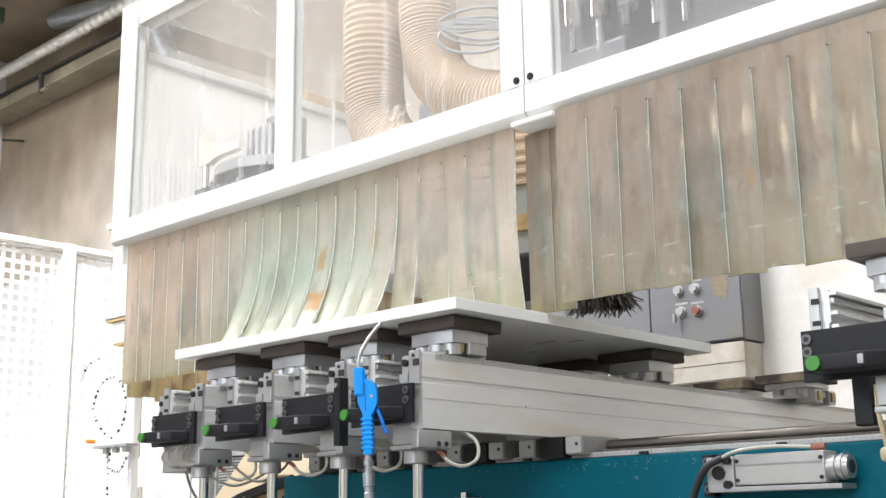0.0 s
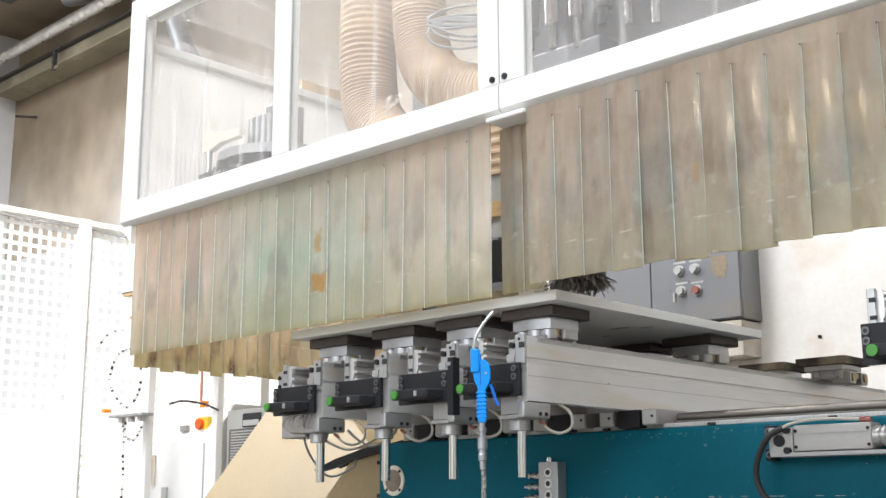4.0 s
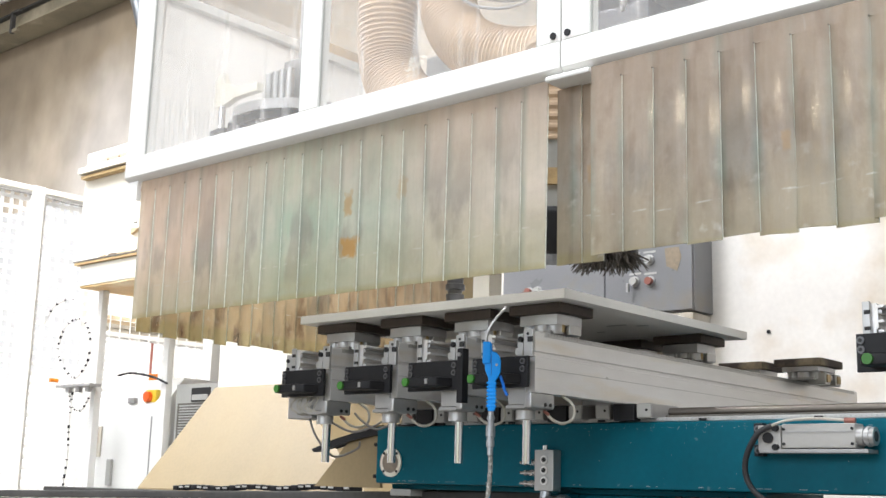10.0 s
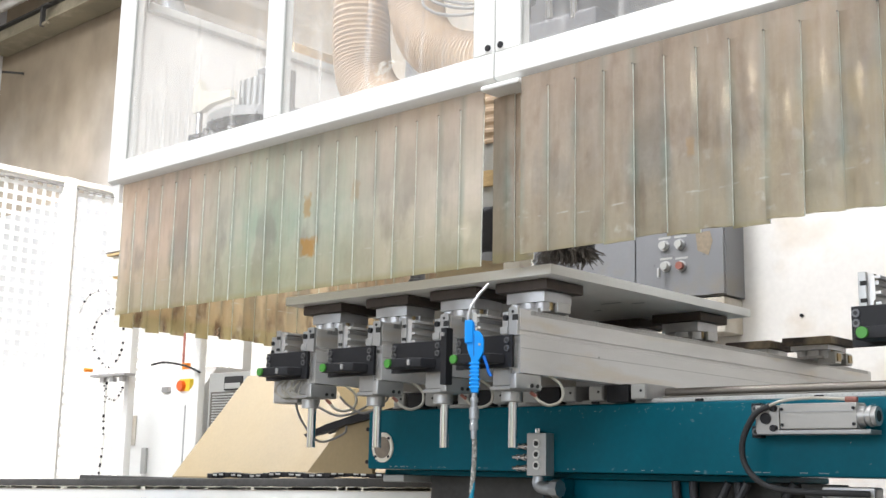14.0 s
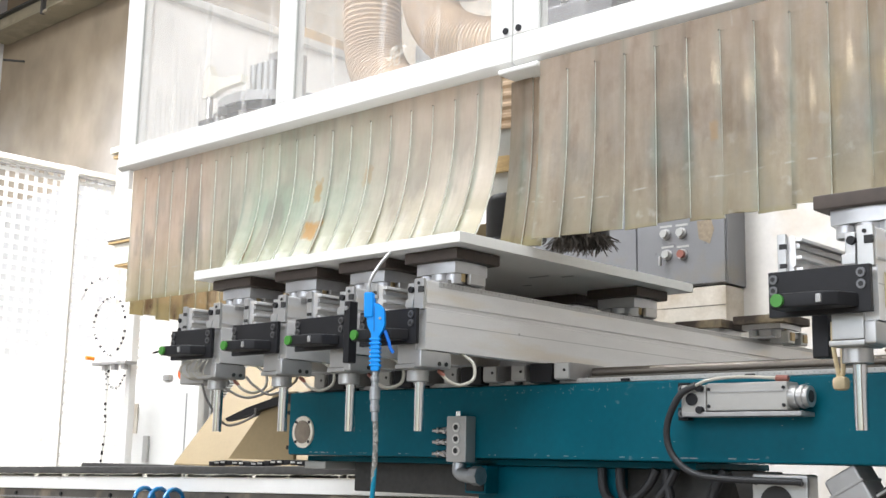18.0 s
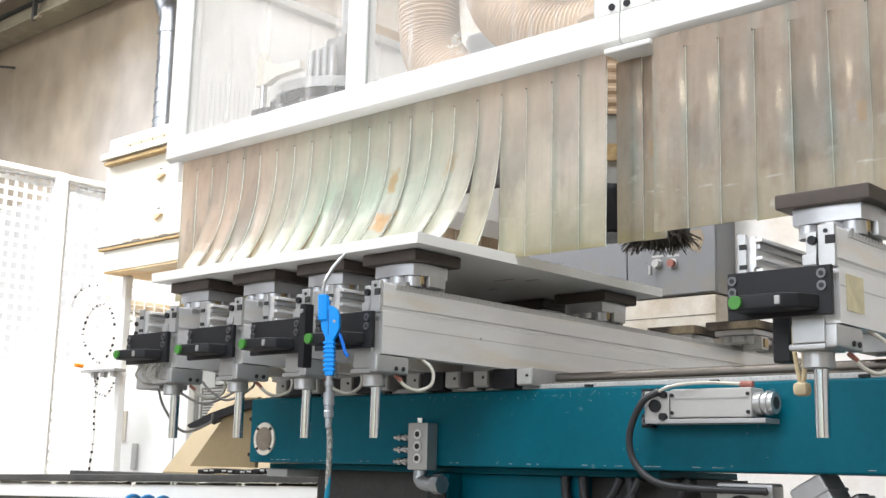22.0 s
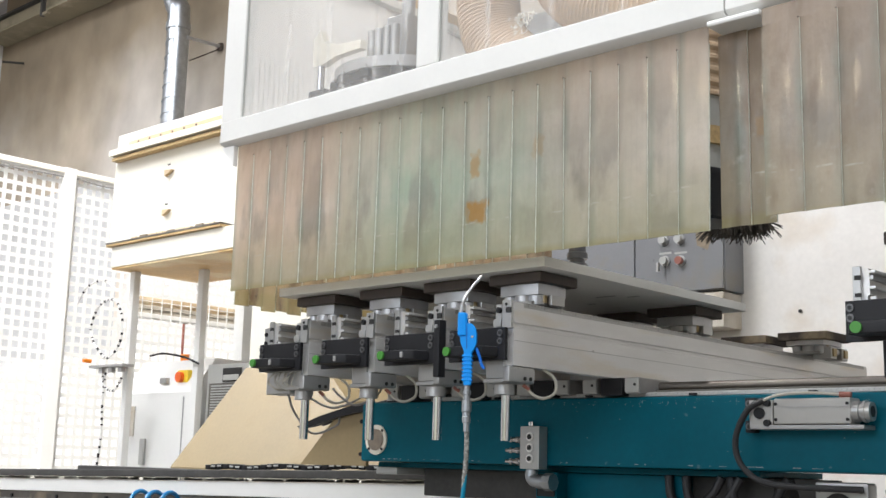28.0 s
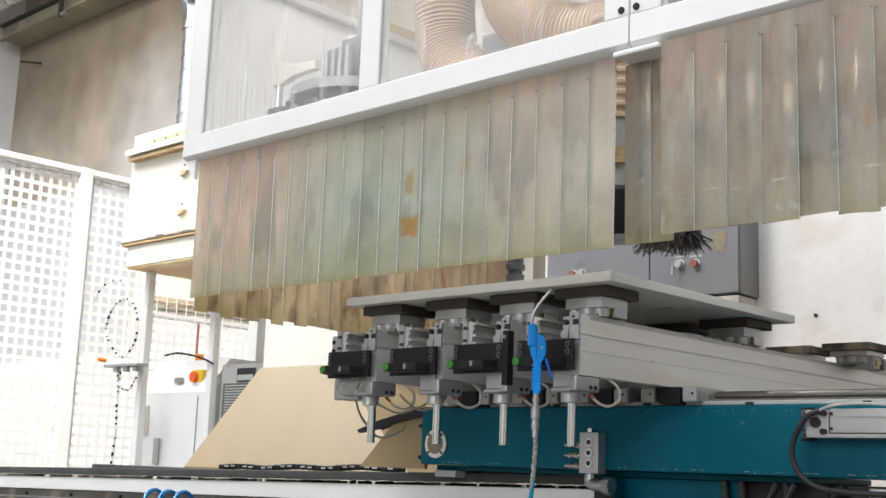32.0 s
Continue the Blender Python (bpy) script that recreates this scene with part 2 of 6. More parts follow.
PALEHOSE = mat("pale_air_tube", (0.46, 0.44, 0.38), 0.4, var=0.05)


def clear(name, tint, opacity, rough=0.08):
    """A thin clear sheet: mostly see-through, with real gloss and a little haze."""
    m = bpy.data.materials.new(name)
    m.use_nodes = True
    n, l = m.node_tree.nodes, m.node_tree.links
    out = n["Material Output"]
    tr = n.new("ShaderNodeBsdfTransparent")
    b = n["Principled BSDF"]
    b.inputs["Base Color"].default_value, b.inputs["Roughness"].default_value = (*tint, 1), rough
    mx = n.new("ShaderNodeMixShader")
    tc = n.new("ShaderNodeTexCoord")
    ns = n.new("ShaderNodeTexNoise")
    ns.inputs["Scale"].default_value, ns.inputs["Detail"].default_value = 2.5, 6
    l.new(tc.outputs["Object"], ns.inputs["Vector"])
    mr = n.new("ShaderNodeMapRange")
    mr.inputs["From Min"].default_value, mr.inputs["From Max"].default_value = 0.3, 0.7
    mr.inputs["To Min"].default_value, mr.inputs["To Max"].default_value = opacity * 0.6, opacity * 1.4
    l.new(ns.outputs["Fac"], mr.inputs["Value"])
    # Tall slanted streaks of opacity stand in for reflections and scratches on the sheet.
    tall = n.new("ShaderNodeMapping")
    tall.inputs["Scale"].default_value, tall.inputs["Rotation"].default_value = (16.0, 4.0, 1.2), (0, radians(12), 0)
    l.new(tc.outputs["Object"], tall.inputs["Vector"])
    n2 = n.new("ShaderNodeTexNoise")
    n2.inputs["Scale"].default_value, n2.inputs["Detail"].default_value = 2.0, 5
    l.new(tall.outputs[0], n2.inputs["Vector"])
    m2 = n.new("ShaderNodeMapRange")
    m2.inputs["From Min"].default_value, m2.inputs["From Max"].default_value, m2.inputs["To Max"].default_value = 0.56, 0.74, opacity * 1.6
    l.new(n2.outputs["Fac"], m2.inputs["Value"])
    sm = n.new("ShaderNodeMath")
    sm.operation = "ADD"
    l.new(mr.outputs["Result"], sm.inputs[0])
    l.new(m2.outputs["Result"], sm.inputs[1])
    l.new(sm.outputs[0], mx.inputs[0])
    l.new(tr.outputs[0], mx.inputs[1])
    l.new(b.outputs[0], mx.inputs[2])
    l.new(mx.outputs[0], out.inputs["Surface"])
    return m


class Nodes:
    """Short hand for building node trees."""

    def __init__(self, m):
        m.use_nodes = True
        self.n, self.l = m.node_tree.nodes, m.node_tree.links

    def add(self, kind, out=0, op=None, **ins):
        nd = self.n.new(kind)
        if op:
            nd.operation = op
        for key, v in ins.items():
            k = int(key[1:]) if key[0] == "i" and key[1:].isdigit() else key.replace("_", " ")
            if hasattr(v, "is_linked"):
                self.l.new(v, nd.inputs[k])
            else:
                nd.inputs[k].default_value = v
        return nd.outputs[out]

    def math(self, op, a, b=0.0):
        return self.add("ShaderNodeMath", 0, op, i0=a, i1=b)

    def span(self, v, a, b, c=0.0, d=1.0):
        return self.add("ShaderNodeMapRange", 0, None, Value=v, From_Min=a, From_Max=b, To_Min=c, To_Max=d)

    def mix(self, f, a, b):
        return self.add("ShaderNodeMixRGB", 0, None, Fac=f, Color1=a, Color2=b)

    def noise(self, vec, scale, detail=4.0):
        return self.add("ShaderNodeTexNoise", 0, None, Vector=vec, Scale=scale, Detail=detail)


def pvc(name, stops, blotch, low, opacity, patches=(), smear=0.5, glow=0.45, pitch=0.0605, dirt=0.0):
    """Old soft PVC strip curtain. stops: (metres along the curtain, colour); patches: glue stains (u, v, half width, half height, strength); dirt: brown smears."""
    m = bpy.data.materials.new(name)
    q = Nodes(m)
    out, bs = q.n["Material Output"], q.n["Principled BSDF"]
    uvn = q.n.new("ShaderNodeUVMap")
    uv = uvn.outputs[0]
    sep = q.n.new("ShaderNodeSeparateXYZ")
    q.l.new(uv, sep.inputs[0])
    u, v = sep.outputs[0], sep.outputs[1]
    ramp = q.n.new("ShaderNodeValToRGB")
    while len(ramp.color_ramp.elements) < len(stops):
        ramp.color_ramp.elements.new(0.5)
    for e, (p, c) in zip(ramp.color_ramp.elements, stops):
        e.position, e.color = p, (*c, 1)
    q.l.new(u, ramp.inputs[0])
    col = ramp.outputs[0]
    tall = q.add("ShaderNodeMapping", 0, None, Vector=uv, Scale=(3.0, 1.0, 1.0))
    run = q.noise(q.add("ShaderNodeMapping", 0, None, Vector=uv, Scale=(60.0, 4.0, 1.0)), 1.6, 6.0)
    smoke = q.noise(q.add("ShaderNodeMapping", 0, None, Vector=uv, Scale=(9.0, 4.0, 1.0), Rotation=(0.0, 0.0, 0.35)), 1.0, 7.0)
    n1, n2, n3 = q.noise(uv, 7.0, 5.0), q.noise(tall, 14.0, 3.0), q.noise(uv, 60.0, 3.0)
    cell = q.math("DIVIDE", u, pitch)
    per = q.add("ShaderNodeTexWhiteNoise", 0, None, Vector=q.add("ShaderNodeCombineXYZ", 0, None, X=q.math("FLOOR", cell)))
    side = q.math("ABSOLUTE", q.math("SUBTRACT", q.math("FRACT", cell), 0.5))
    col = q.mix(q.span(n1, 0.45, 0.68, 0.0, 0.55), col, (*blotch, 1))
    col = q.mix(q.span(n2, 0.5, 0.75, 0.0, 0.22), col, (0.52, 0.47, 0.42, 1))
    col = q.mix(q.span(run, 0.42, 0.7, 0.0, 0.2), col, (0.66, 0.6, 0.52, 1))
    col = q.mix(q.span(run, 0.5, 0.28, 0.0, 0.14), col, (0.3, 0.3, 0.25, 1))
    col = q.mix(q.math("MULTIPLY", q.span(smoke, 0.5, 0.57), q.span(v, 0.06, 0.2, 0.1, 0.55)), col, (0.33, 0.315, 0.285, 1))
    col = q.mix(q.math("MULTIPLY", q.span(side, 0.3, 0.5, 0.0, 0.6), q.span(n1, 0.35, 0.6)), col, (0.27, 0.37, 0.32, 1))
    col = q.mix(q.math("MULTIPLY", q.span(v, 0.02, 0.18, 0.5, 0.0), q.span(n2, 0.3, 0.6, 0.6, 1.0)), col, (0.52, 0.4, 0.32, 1))
    # Yellowish lower ends; the glow shining through them is part of this tint.
    col = q.mix(q.span(v, 0.2, 0.32, 0.0, 0.55), col, (*low, 1))
    col = q.mix(q.span(v, 0.333, 0.345, 0.0, 0.5), col, (0.4, 0.36, 0.16, 1))
    if dirt:
        col = q.mix(q.math("MULTIPLY", q.span(q.noise(tall, 9.0, 7.0), 0.5, 0.66), q.span(v, 0.1, 0.36, 0.3, dirt)), col, (0.16, 0.085, 0.05, 1))
    for su, sv, hw, hh, k in patches:
        du = q.math("DIVIDE", q.math("ABSOLUTE", q.math("SUBTRACT", u, su)), hw)
        dv = q.math("DIVIDE", q.math("ABSOLUTE", q.math("SUBTRACT", v, sv)), hh)
        d = q.math("ADD", q.math("MAXIMUM", du, dv), q.math("MULTIPLY", q.math("SUBTRACT", q.math("ADD", n3, q.noise(uv, 25.0, 4.0)), 1.0), 1.6))
        col = q.mix(q.span(d, 0.7, 1.25, k, 0.0), col, (0.55, 0.31, 0.08, 1))
    wob = q.math("ADD", q.math("MULTIPLY", n1, 0.014), q.math("MULTIPLY", per, 0.014))
    crease = q.math("MULTIPLY", q.span(q.math("ABSOLUTE", q.math("SUBTRACT", q.math("ADD", v, wob), 0.288)), 0.0006, 0.0022, 1.0, 0.0), q.span(q.noise(uv, 26.0), 0.5, 0.62))
    scuff = q.math("MULTIPLY", q.span(q.noise(uv, 30.0, 7.0), 0.6, 0.72), q.span(v, 0.12, 0.3, 0.0, smear * 0.6))
    # Sparse short pale dashes, set at a slant.
    turn = q.add("ShaderNodeMapping", 0, None, Vector=uv, Scale=(34.0, 7.0, 1.0), Rotation=(0.0, 0.0, 0.5))
    pale_dash = q.math("MULTIPLY", q.span(q.noise(turn, 1.0, 2.0), 0.74, 0.78), 0.35)
    white = q.math("MINIMUM", q.math("ADD", q.math("ADD", q.math("MULTIPLY", crease, 0.8), scuff), pale_dash), 1.0)
    col = q.mix(white, col, (0.68, 0.65, 0.58, 1))
    vary = q.add("ShaderNodeVectorMath", 0, "SCALE", i0=col, Scale=q.span(per, 0.0, 1.0, 0.88, 1.1))
    q.l.new(vary, bs.inputs["Base Color"])
    q.l.new(q.span(n1, 0.3, 0.7, 0.3, 0.42), bs.inputs["Roughness"])
    bs.inputs["Coat Weight"].default_value, bs.inputs["Coat Roughness"].default_value = 0.4, 0.07
    bs.inputs["Specular IOR Level"].default_value = 0.45
    slant = q.noise(q.add("ShaderNodeMapping", 0, None, Vector=uv, Scale=(16.0, 6.0, 1.0), Rotation=(0.0, 0.0, 0.6)), 1.0, 1.0)
    bp = q.add("ShaderNodeBump", 0, None, Strength=0.7, Distance=0.008, Height=q.math("ADD", q.math("ADD", n2, q.math("MULTIPLY", slant, 1.6)), q.math("MULTIPLY", n1, 1.6)))
    q.l.new(bp, bs.inputs["Normal"])
    tl = q.add("ShaderNodeBsdfTranslucent", 0, None, Color=vary)
    m1 = q.add("ShaderNodeMixShader", 0, None, Fac=glow, i1=bs.outputs[0], i2=tl)
    tr = q.add("ShaderNodeBsdfTransparent", 0, None, Color=(0.93, 0.88, 0.77, 1))
    m2 = q.add("ShaderNodeMixShader", 0, None, Fac=q.span(n1, 0.3, 0.7, opacity - 0.1, opacity + 0.1), i1=tr, i2=m1)
    q.l.new(m2, out.inputs["Surface"])
    return m


PANE = clear("hazy_acrylic_pane", (0.85, 0.83, 0.8), 0.135, 0.05)
MILKY = mat("milky_white_sheet", (0.82, 0.81, 0.79), 0.5, var=0.05, scale=3, bump=0.03)
mq = Nodes(MILKY)
mq.l.new(mq.add("ShaderNodeMixShader", 0, None, Fac=0.5, i1=mq.n["Principled BSDF"].outputs[0], i2=mq.add("ShaderNodeBsdfTranslucent", 0, None, Color=(0.86, 0.85, 0.83, 1))), mq.n["Material Output"].inputs["Surface"])
# The paler left stops put background light shining through into the colour.
STRIP = pvc("soft_pvc_strip", [(0.0, (0.85, 0.7, 0.58)), (0.3, (0.8, 0.67, 0.57)), (0.42, (0.62, 0.63, 0.54)), (0.56, (0.48, 0.6, 0.5)), (0.85, (0.53, 0.6, 0.51)), (1.0, (0.68, 0.63, 0.55))], (0.72, 0.64, 0.56), (0.45, 0.44, 0.28), 0.7,
            patches=((0.757, 0.255, 0.024, 0.02, 0.85), (0.752, 0.165, 0.012, 0.026, 0.6), (0.905, 0.15, 0.012, 0.02, 0.3)), glow=0.38)
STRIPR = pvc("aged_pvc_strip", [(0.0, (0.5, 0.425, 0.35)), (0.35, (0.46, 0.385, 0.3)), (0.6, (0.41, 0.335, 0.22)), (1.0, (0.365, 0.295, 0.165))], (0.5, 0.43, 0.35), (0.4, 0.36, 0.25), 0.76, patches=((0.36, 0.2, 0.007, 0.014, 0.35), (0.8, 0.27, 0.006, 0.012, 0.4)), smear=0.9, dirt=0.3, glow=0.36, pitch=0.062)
STRIPB = pvc("brown_stained_pvc_strip", [(0.0, (0.64, 0.5, 0.33)), (0.5, (0.66, 0.52, 0.36)), (1.0, (0.6, 0.48, 0.34))], (0.42, 0.27, 0.15), (0.48, 0.37, 0.2), 0.7, glow=0.6, pitch=0.04, dirt=0.9)
EDGE = mat("pvc_cut_edge", (0.74, 0.77, 0.71), 0.25, var=0.3, scale=30)


# ---- mesh helpers ----
ORIGIN = {}


def box(bm, x0, x1, y0, y1, z0, z1, bev=0.0, m=None):
    vs = [bm.verts.new(p) for p in ((x0, y0, z0), (x1, y0, z0), (x1, y1, z0), (x0, y1, z0), (x0, y0, z1), (x1, y0, z1), (x1, y1, z1), (x0, y1, z1))]
    fs = [bm.faces.new([vs[i] for i in q]) for q in ((0, 3, 2, 1), (4, 5, 6, 7), (0, 1, 5, 4), (1, 2, 6, 5), (2, 3, 7, 6), (3, 0, 4, 7))]
    if bev:
        es = list({e for f in fs for e in f.edges})
        r = bmesh.ops.bevel(bm, geom=es, offset=bev, segments=2, affect="EDGES", profile=0.5)
        vs = list({v for f in r["faces"] for v in f.verts} | {v for v in vs if v.is_valid})
    if m is not None:
        bmesh.ops.transform(bm, matrix=m, verts=vs)
    return bm


def cyl(bm, p, q, r, n=16, r2=None):
    p, q = Vector(p), Vector(q)
    d = q - p
    rot = d.to_track_quat("Z", "Y").to_matrix().to_4x4()
    bmesh.ops.create_cone(bm, cap_ends=True, segments=n, radius1=r, radius2=r if r2 is None else r2, depth=d.length, matrix=Matrix.Translation((p + q) / 2) @ rot)
    return bm


def tube(bm, pts, r, n=8, rad=None):
    """A round tube along points; rad(i) may vary the radius."""
    pts = [Vector(p) for p in pts]
    rings = []
    up = Vector((0.13, 0.21, 1)).normalized()
    for i, p in enumerate(pts):
        t = (pts[min(i + 1, len(pts) - 1)] - pts[max(i - 1, 0)]).normalized()
        a = t.cross(up)
        a = a.normalized() if a.length > 1e-4 else Vector((1, 0, 0))
        b = t.cross(a).normalized()
        rr = rad(i) if rad else r
        rings.append([bm.verts.new(p + rr * (math.cos(k * 2 * math.pi / n) * a + math.sin(k * 2 * math.pi / n) * b)) for k in range(n)])
    for u, v in zip(rings, rings[1:]):
        for k in range(n):
            bm.faces.new((u[k], u[(k + 1) % n], v[(k + 1) % n], v[k]))
    bm.faces.new(rings[0][::-1])
    bm.faces.new(rings[-1])
    return bm


def smooth(pts, k=6):
    """Catmull-Rom points through pts."""
    P = [Vector(p) for p in pts]
    P = [2 * P[0] - P[1]] + P + [2 * P[-1] - P[-2]]
    out = []
    for a, b, c, d in zip(P, P[1:], P[2:], P[3:]):
        for i in range(k):
            t = i / k
            out.append(0.5 * ((2 * b) + (c - a) * t + (2 * a - 5 * b + 4 * c - d) * t * t + (3 * b - a - 3 * c + d) * t ** 3))
    out.append(P[-2])
    return out


def prism(bm, poly, axis, a, b):
    """Extrude a polygon of 2D points along an axis between a and b."""
    def at(p, s):
        return {"x": (s, p[0], p[1]), "y": (p[0], s, p[1]), "z": (p[0], p[1], s)}[axis]
    u = [bm.verts.new(at(p, a)) for p in poly]
    v = [bm.verts.new(at(p, b)) for p in poly]
    n = len(poly)
    for i in range(n):
        bm.faces.new((u[i], u[(i + 1) % n], v[(i + 1) % n], v[i]))
    bm.faces.new(u[::-1])
    bm.faces.new(v)
    bmesh.ops.recalc_face_normals(bm, faces=bm.faces)
    return bm


def B():
    return bmesh.new()


def thing(name, at, label, category, group="", kind=""):
    ob = new(name)
    ob.empty_display_size = 0.05
    ob.location = at
    ORIGIN[ob] = Vector(at)
    return tagged(ob, label, category, group, kind)


def weigh(me, limit=math.cos(radians(35))):
    """Shading normals weighted by face area, so that flat faces stay flat beside their bevels."""
    round_v = [[] for _ in me.vertices]
    for p in me.polygons:
        for v in p.vertices:
            round_v[v].append(p.index)
    nrm = [Vector(p.normal) for p in me.polygons]
    area = [p.area for p in me.polygons]
    out = []
    for p in me.polygons:
        for v in p.vertices:
            q = Vector((0, 0, 0))
            for f in round_v[v]:
                if nrm[f].dot(nrm[p.index]) >= limit:
                    q += nrm[f] * area[f]
            out.append(q.normalized() if q.length > 1e-12 else nrm[p.index])
    me.normals_split_custom_set(out)


def finish(bm, material, at, round_=False):
    me = bpy.data.meshes.new("mesh")
    bmesh.ops.recalc_face_normals(bm, faces=bm.faces)
    bm.to_mesh(me)
    bm.free()
    me.transform(Matrix.Translation(-Vector(at)))
    for m in material if isinstance(material, (list, tuple)) else [material]:
        me.materials.append(m)
    if round_:
        for p in me.polygons:
            p.use_smooth = True
        me.set_sharp_from_angle(angle=radians(35))
        if len(me.polygons) < 3000:
            weigh(me)
    return me


def part(name, bm, material, parent, label="", at=None, round_=True):
    """Links a bmesh, drawn in world places, as one mesh under a thing or part."""
    at = Vector(at) if at is not None else ORIGIN[parent]
    ob = new(name, finish(bm, material, at, round_))
    ob.parent = parent
    ob.location = at - ORIGIN[parent]
    ORIGIN[ob] = at
    return tagged(ob, label)


def solo(name, bm, material, label="", category="", kind="", at=(0, 0, 0), round_=True, group=""):
    ob = new(name, finish(bm, material, at, round_))
    ob.location = at
    ORIGIN[ob] = Vector(at)
    return tagged(ob, label, category, group, kind)


E0 = EYE_Z
RIDERS_BED, RIDERS_HOOD = [], []


def on_bed(ob):
    RIDERS_BED.append(ob)
    return ob


def lathe(bm, c, prof, n=18):
    """A turned upright part: rings of (z, radius) round the axis at c."""
    rings = [[bm.verts.new((c[0] + r * math.cos(k * 2 * math.pi / n), c[1] + r * math.sin(k * 2 * math.pi / n), z)) for k in range(n)] for z, r in prof]
    for u, v in zip(rings, rings[1:]):
        for k in range(n):
            bm.faces.new((u[k], u[(k + 1) % n], v[(k + 1) % n], v[k]))
    bm.faces.new(rings[0])
    bm.faces.new(rings[-1][::-1])
    return bm


# ---- room ----
XL, XR, YB, YF, ZT = -11.0, 6.0, 5.3, -6.0, 5.2
solo("floor", box(B(), XL - 0.2, XR + 0.2, YF - 0.2, YB + 0.2, -0.2, 0.0), FLOORM, "dusty grey concrete workshop floor", "floor", "structure")
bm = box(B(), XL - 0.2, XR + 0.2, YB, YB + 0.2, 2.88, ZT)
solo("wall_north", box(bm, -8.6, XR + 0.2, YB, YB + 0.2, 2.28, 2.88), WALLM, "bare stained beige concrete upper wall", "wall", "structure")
solo("wall_north_lower", box(B(), -8.6, XR + 0.2, YB - 0.006, YB + 0.2, 0.0, 2.276), WALLW, "white-washed lower wall with rusty stains", "wall", "structure")
solo("wall_north_corner", box(B(), XL - 0.2, -8.604, YB - 0.006, YB + 0.2, 0.0, 2.876), WALLG, "pale grey lower wall behind the fence", "wall", "structure")
solo("wall_west", box(B(), XL - 0.2, XL, YF, YB, 0, ZT), WALLG, "white-washed end wall", "wall", "structure")


def wall_with_opening(name, axis, c, a0, a1, o0, o1, z0, z1):
    bm = B()
    for u0, u1, w0, w1 in ((a0, o0, 0, ZT), (o1, a1, 0, ZT), (o0, o1, 0, z0), (o0, o1, z1, ZT)):
        if axis == "y":
            box(bm, u0, u1, c, c + 0.2, w0, w1)
        else:
            box(bm, c, c + 0.2, u0, u1, w0, w1)
    solo(name, bm, WALLM, "concrete wall with a wide daylight opening", "wall", "structure")


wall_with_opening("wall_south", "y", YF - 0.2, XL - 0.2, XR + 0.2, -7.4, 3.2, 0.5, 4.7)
# Unseen wall, made white to bounce fill light onto the rail flanks.
solo("bounce_wall_east", box(B(), XR, XR + 0.2, YF, YB, 0, ZT), WALLW, "white-washed end wall", "wall", "structure")
# Two unseen roof openings, added where the overhead lamps hang.
bm = B()
LEFT_HOLE, FRONT_HOLE = (-9.8, -3.5, -0.8, 3.2), (-1.6, 2.4, -1.9, 1.1)
for x0, x1, y0, y1 in ((XL - 0.2, LEFT_HOLE[0], YF - 0.2, YB + 0.2), (FRONT_HOLE[1], XR + 0.2, YF - 0.2, YB + 0.2), (LEFT_HOLE[0], LEFT_HOLE[1], YF - 0.2, LEFT_HOLE[2]), (LEFT_HOLE[0], LEFT_HOLE[1], LEFT_HOLE[3], YB + 0.2),
                       (LEFT_HOLE[1], FRONT_HOLE[0], YF - 0.2, YB + 0.2), (FRONT_HOLE[0], FRONT_HOLE[1], YF - 0.2, FRONT_HOLE[2]), (FRONT_HOLE[0], FRONT_HOLE[1], FRONT_HOLE[3], YB + 0.2)):
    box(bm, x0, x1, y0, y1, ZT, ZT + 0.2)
solo("ceiling", bm, WALLM, "concrete roof with two added openings out of view", "ceiling", "structure")
# White sheet over the front opening, added only to keep the sun out.
solo("sun_stop_sheet", box(B(), FRONT_HOLE[0], FRONT_HOLE[1], FRONT_HOLE[2], FRONT_HOLE[3], ZT + 0.05, ZT + 0.07), WHITE, "opaque white sheet out of view that blocks the sun", "roof light", "structure")

# ---- teal moving bed ----
BX0, BX1, BY = -2.172, 1.2, 2.15
bed = on_bed(thing("machine_bed", (-1.0, 2.3, E0 + 0.0), "teal painted steel machine bed beam with guide rail", "machine bed"))
part("beam", box(B(), BX0, BX1, BY, BY + 0.3, E0 + 0.008, E0 + 0.15, 0.005), TEAL, bed)
part("bottom_flange", box(B(), BX0 + 0.002, -1.13, BY + 0.06, BY + 0.33, E0 - 0.0045, E0 + 0.0075, 0.002), TEAL, bed)
part("underside_box", box(B(), BX0 + 0.01, -2.09, BY + 0.045, BY + 0.2, E0 - 0.022, E0 - 0.0045, 0.003), LAMPG, bed)
part("ruler_strip", box(B(), -2.1, BX1, BY + 0.012, BY + 0.04, E0 + 0.151, E0 + 0.1595, 0.001), RULERM, bed, "pale aluminium ruler strip with fine marks")
bm = B()
for i in range(330):
    x = -2.08 + i * 0.01
    box(bm, x, x + 0.0025, BY + 0.0112, BY + 0.0122, E0 + 0.1545, E0 + (0.1562 if i % 5 else 0.158))
tagged(part("ruler_graduation", bm, CAST, bed, "fine grey ruler graduation"), kind="stuff")
for i in range(12):
    x = -2.0 + i * 0.25
    part("rail_clip", box(B(), x, x + 0.016, BY + 0.006, BY + 0.012, E0 + 0.1515, E0 + 0.156), BLACK, bed)
part("rail_base", box(B(), -2.1, BX1, BY + 0.045, BY + 0.13, E0 + 0.151, E0 + 0.166, 0.002), DIRTY, bed)
bm = B()
cyl(bm, (-2.1, BY + 0.065, E0 + 0.1735), (BX1, BY + 0.065, E0 + 0.1735), 0.0095, 16)
part("guide_rail", bm, RAILST, bed, "bright round steel guide rail")
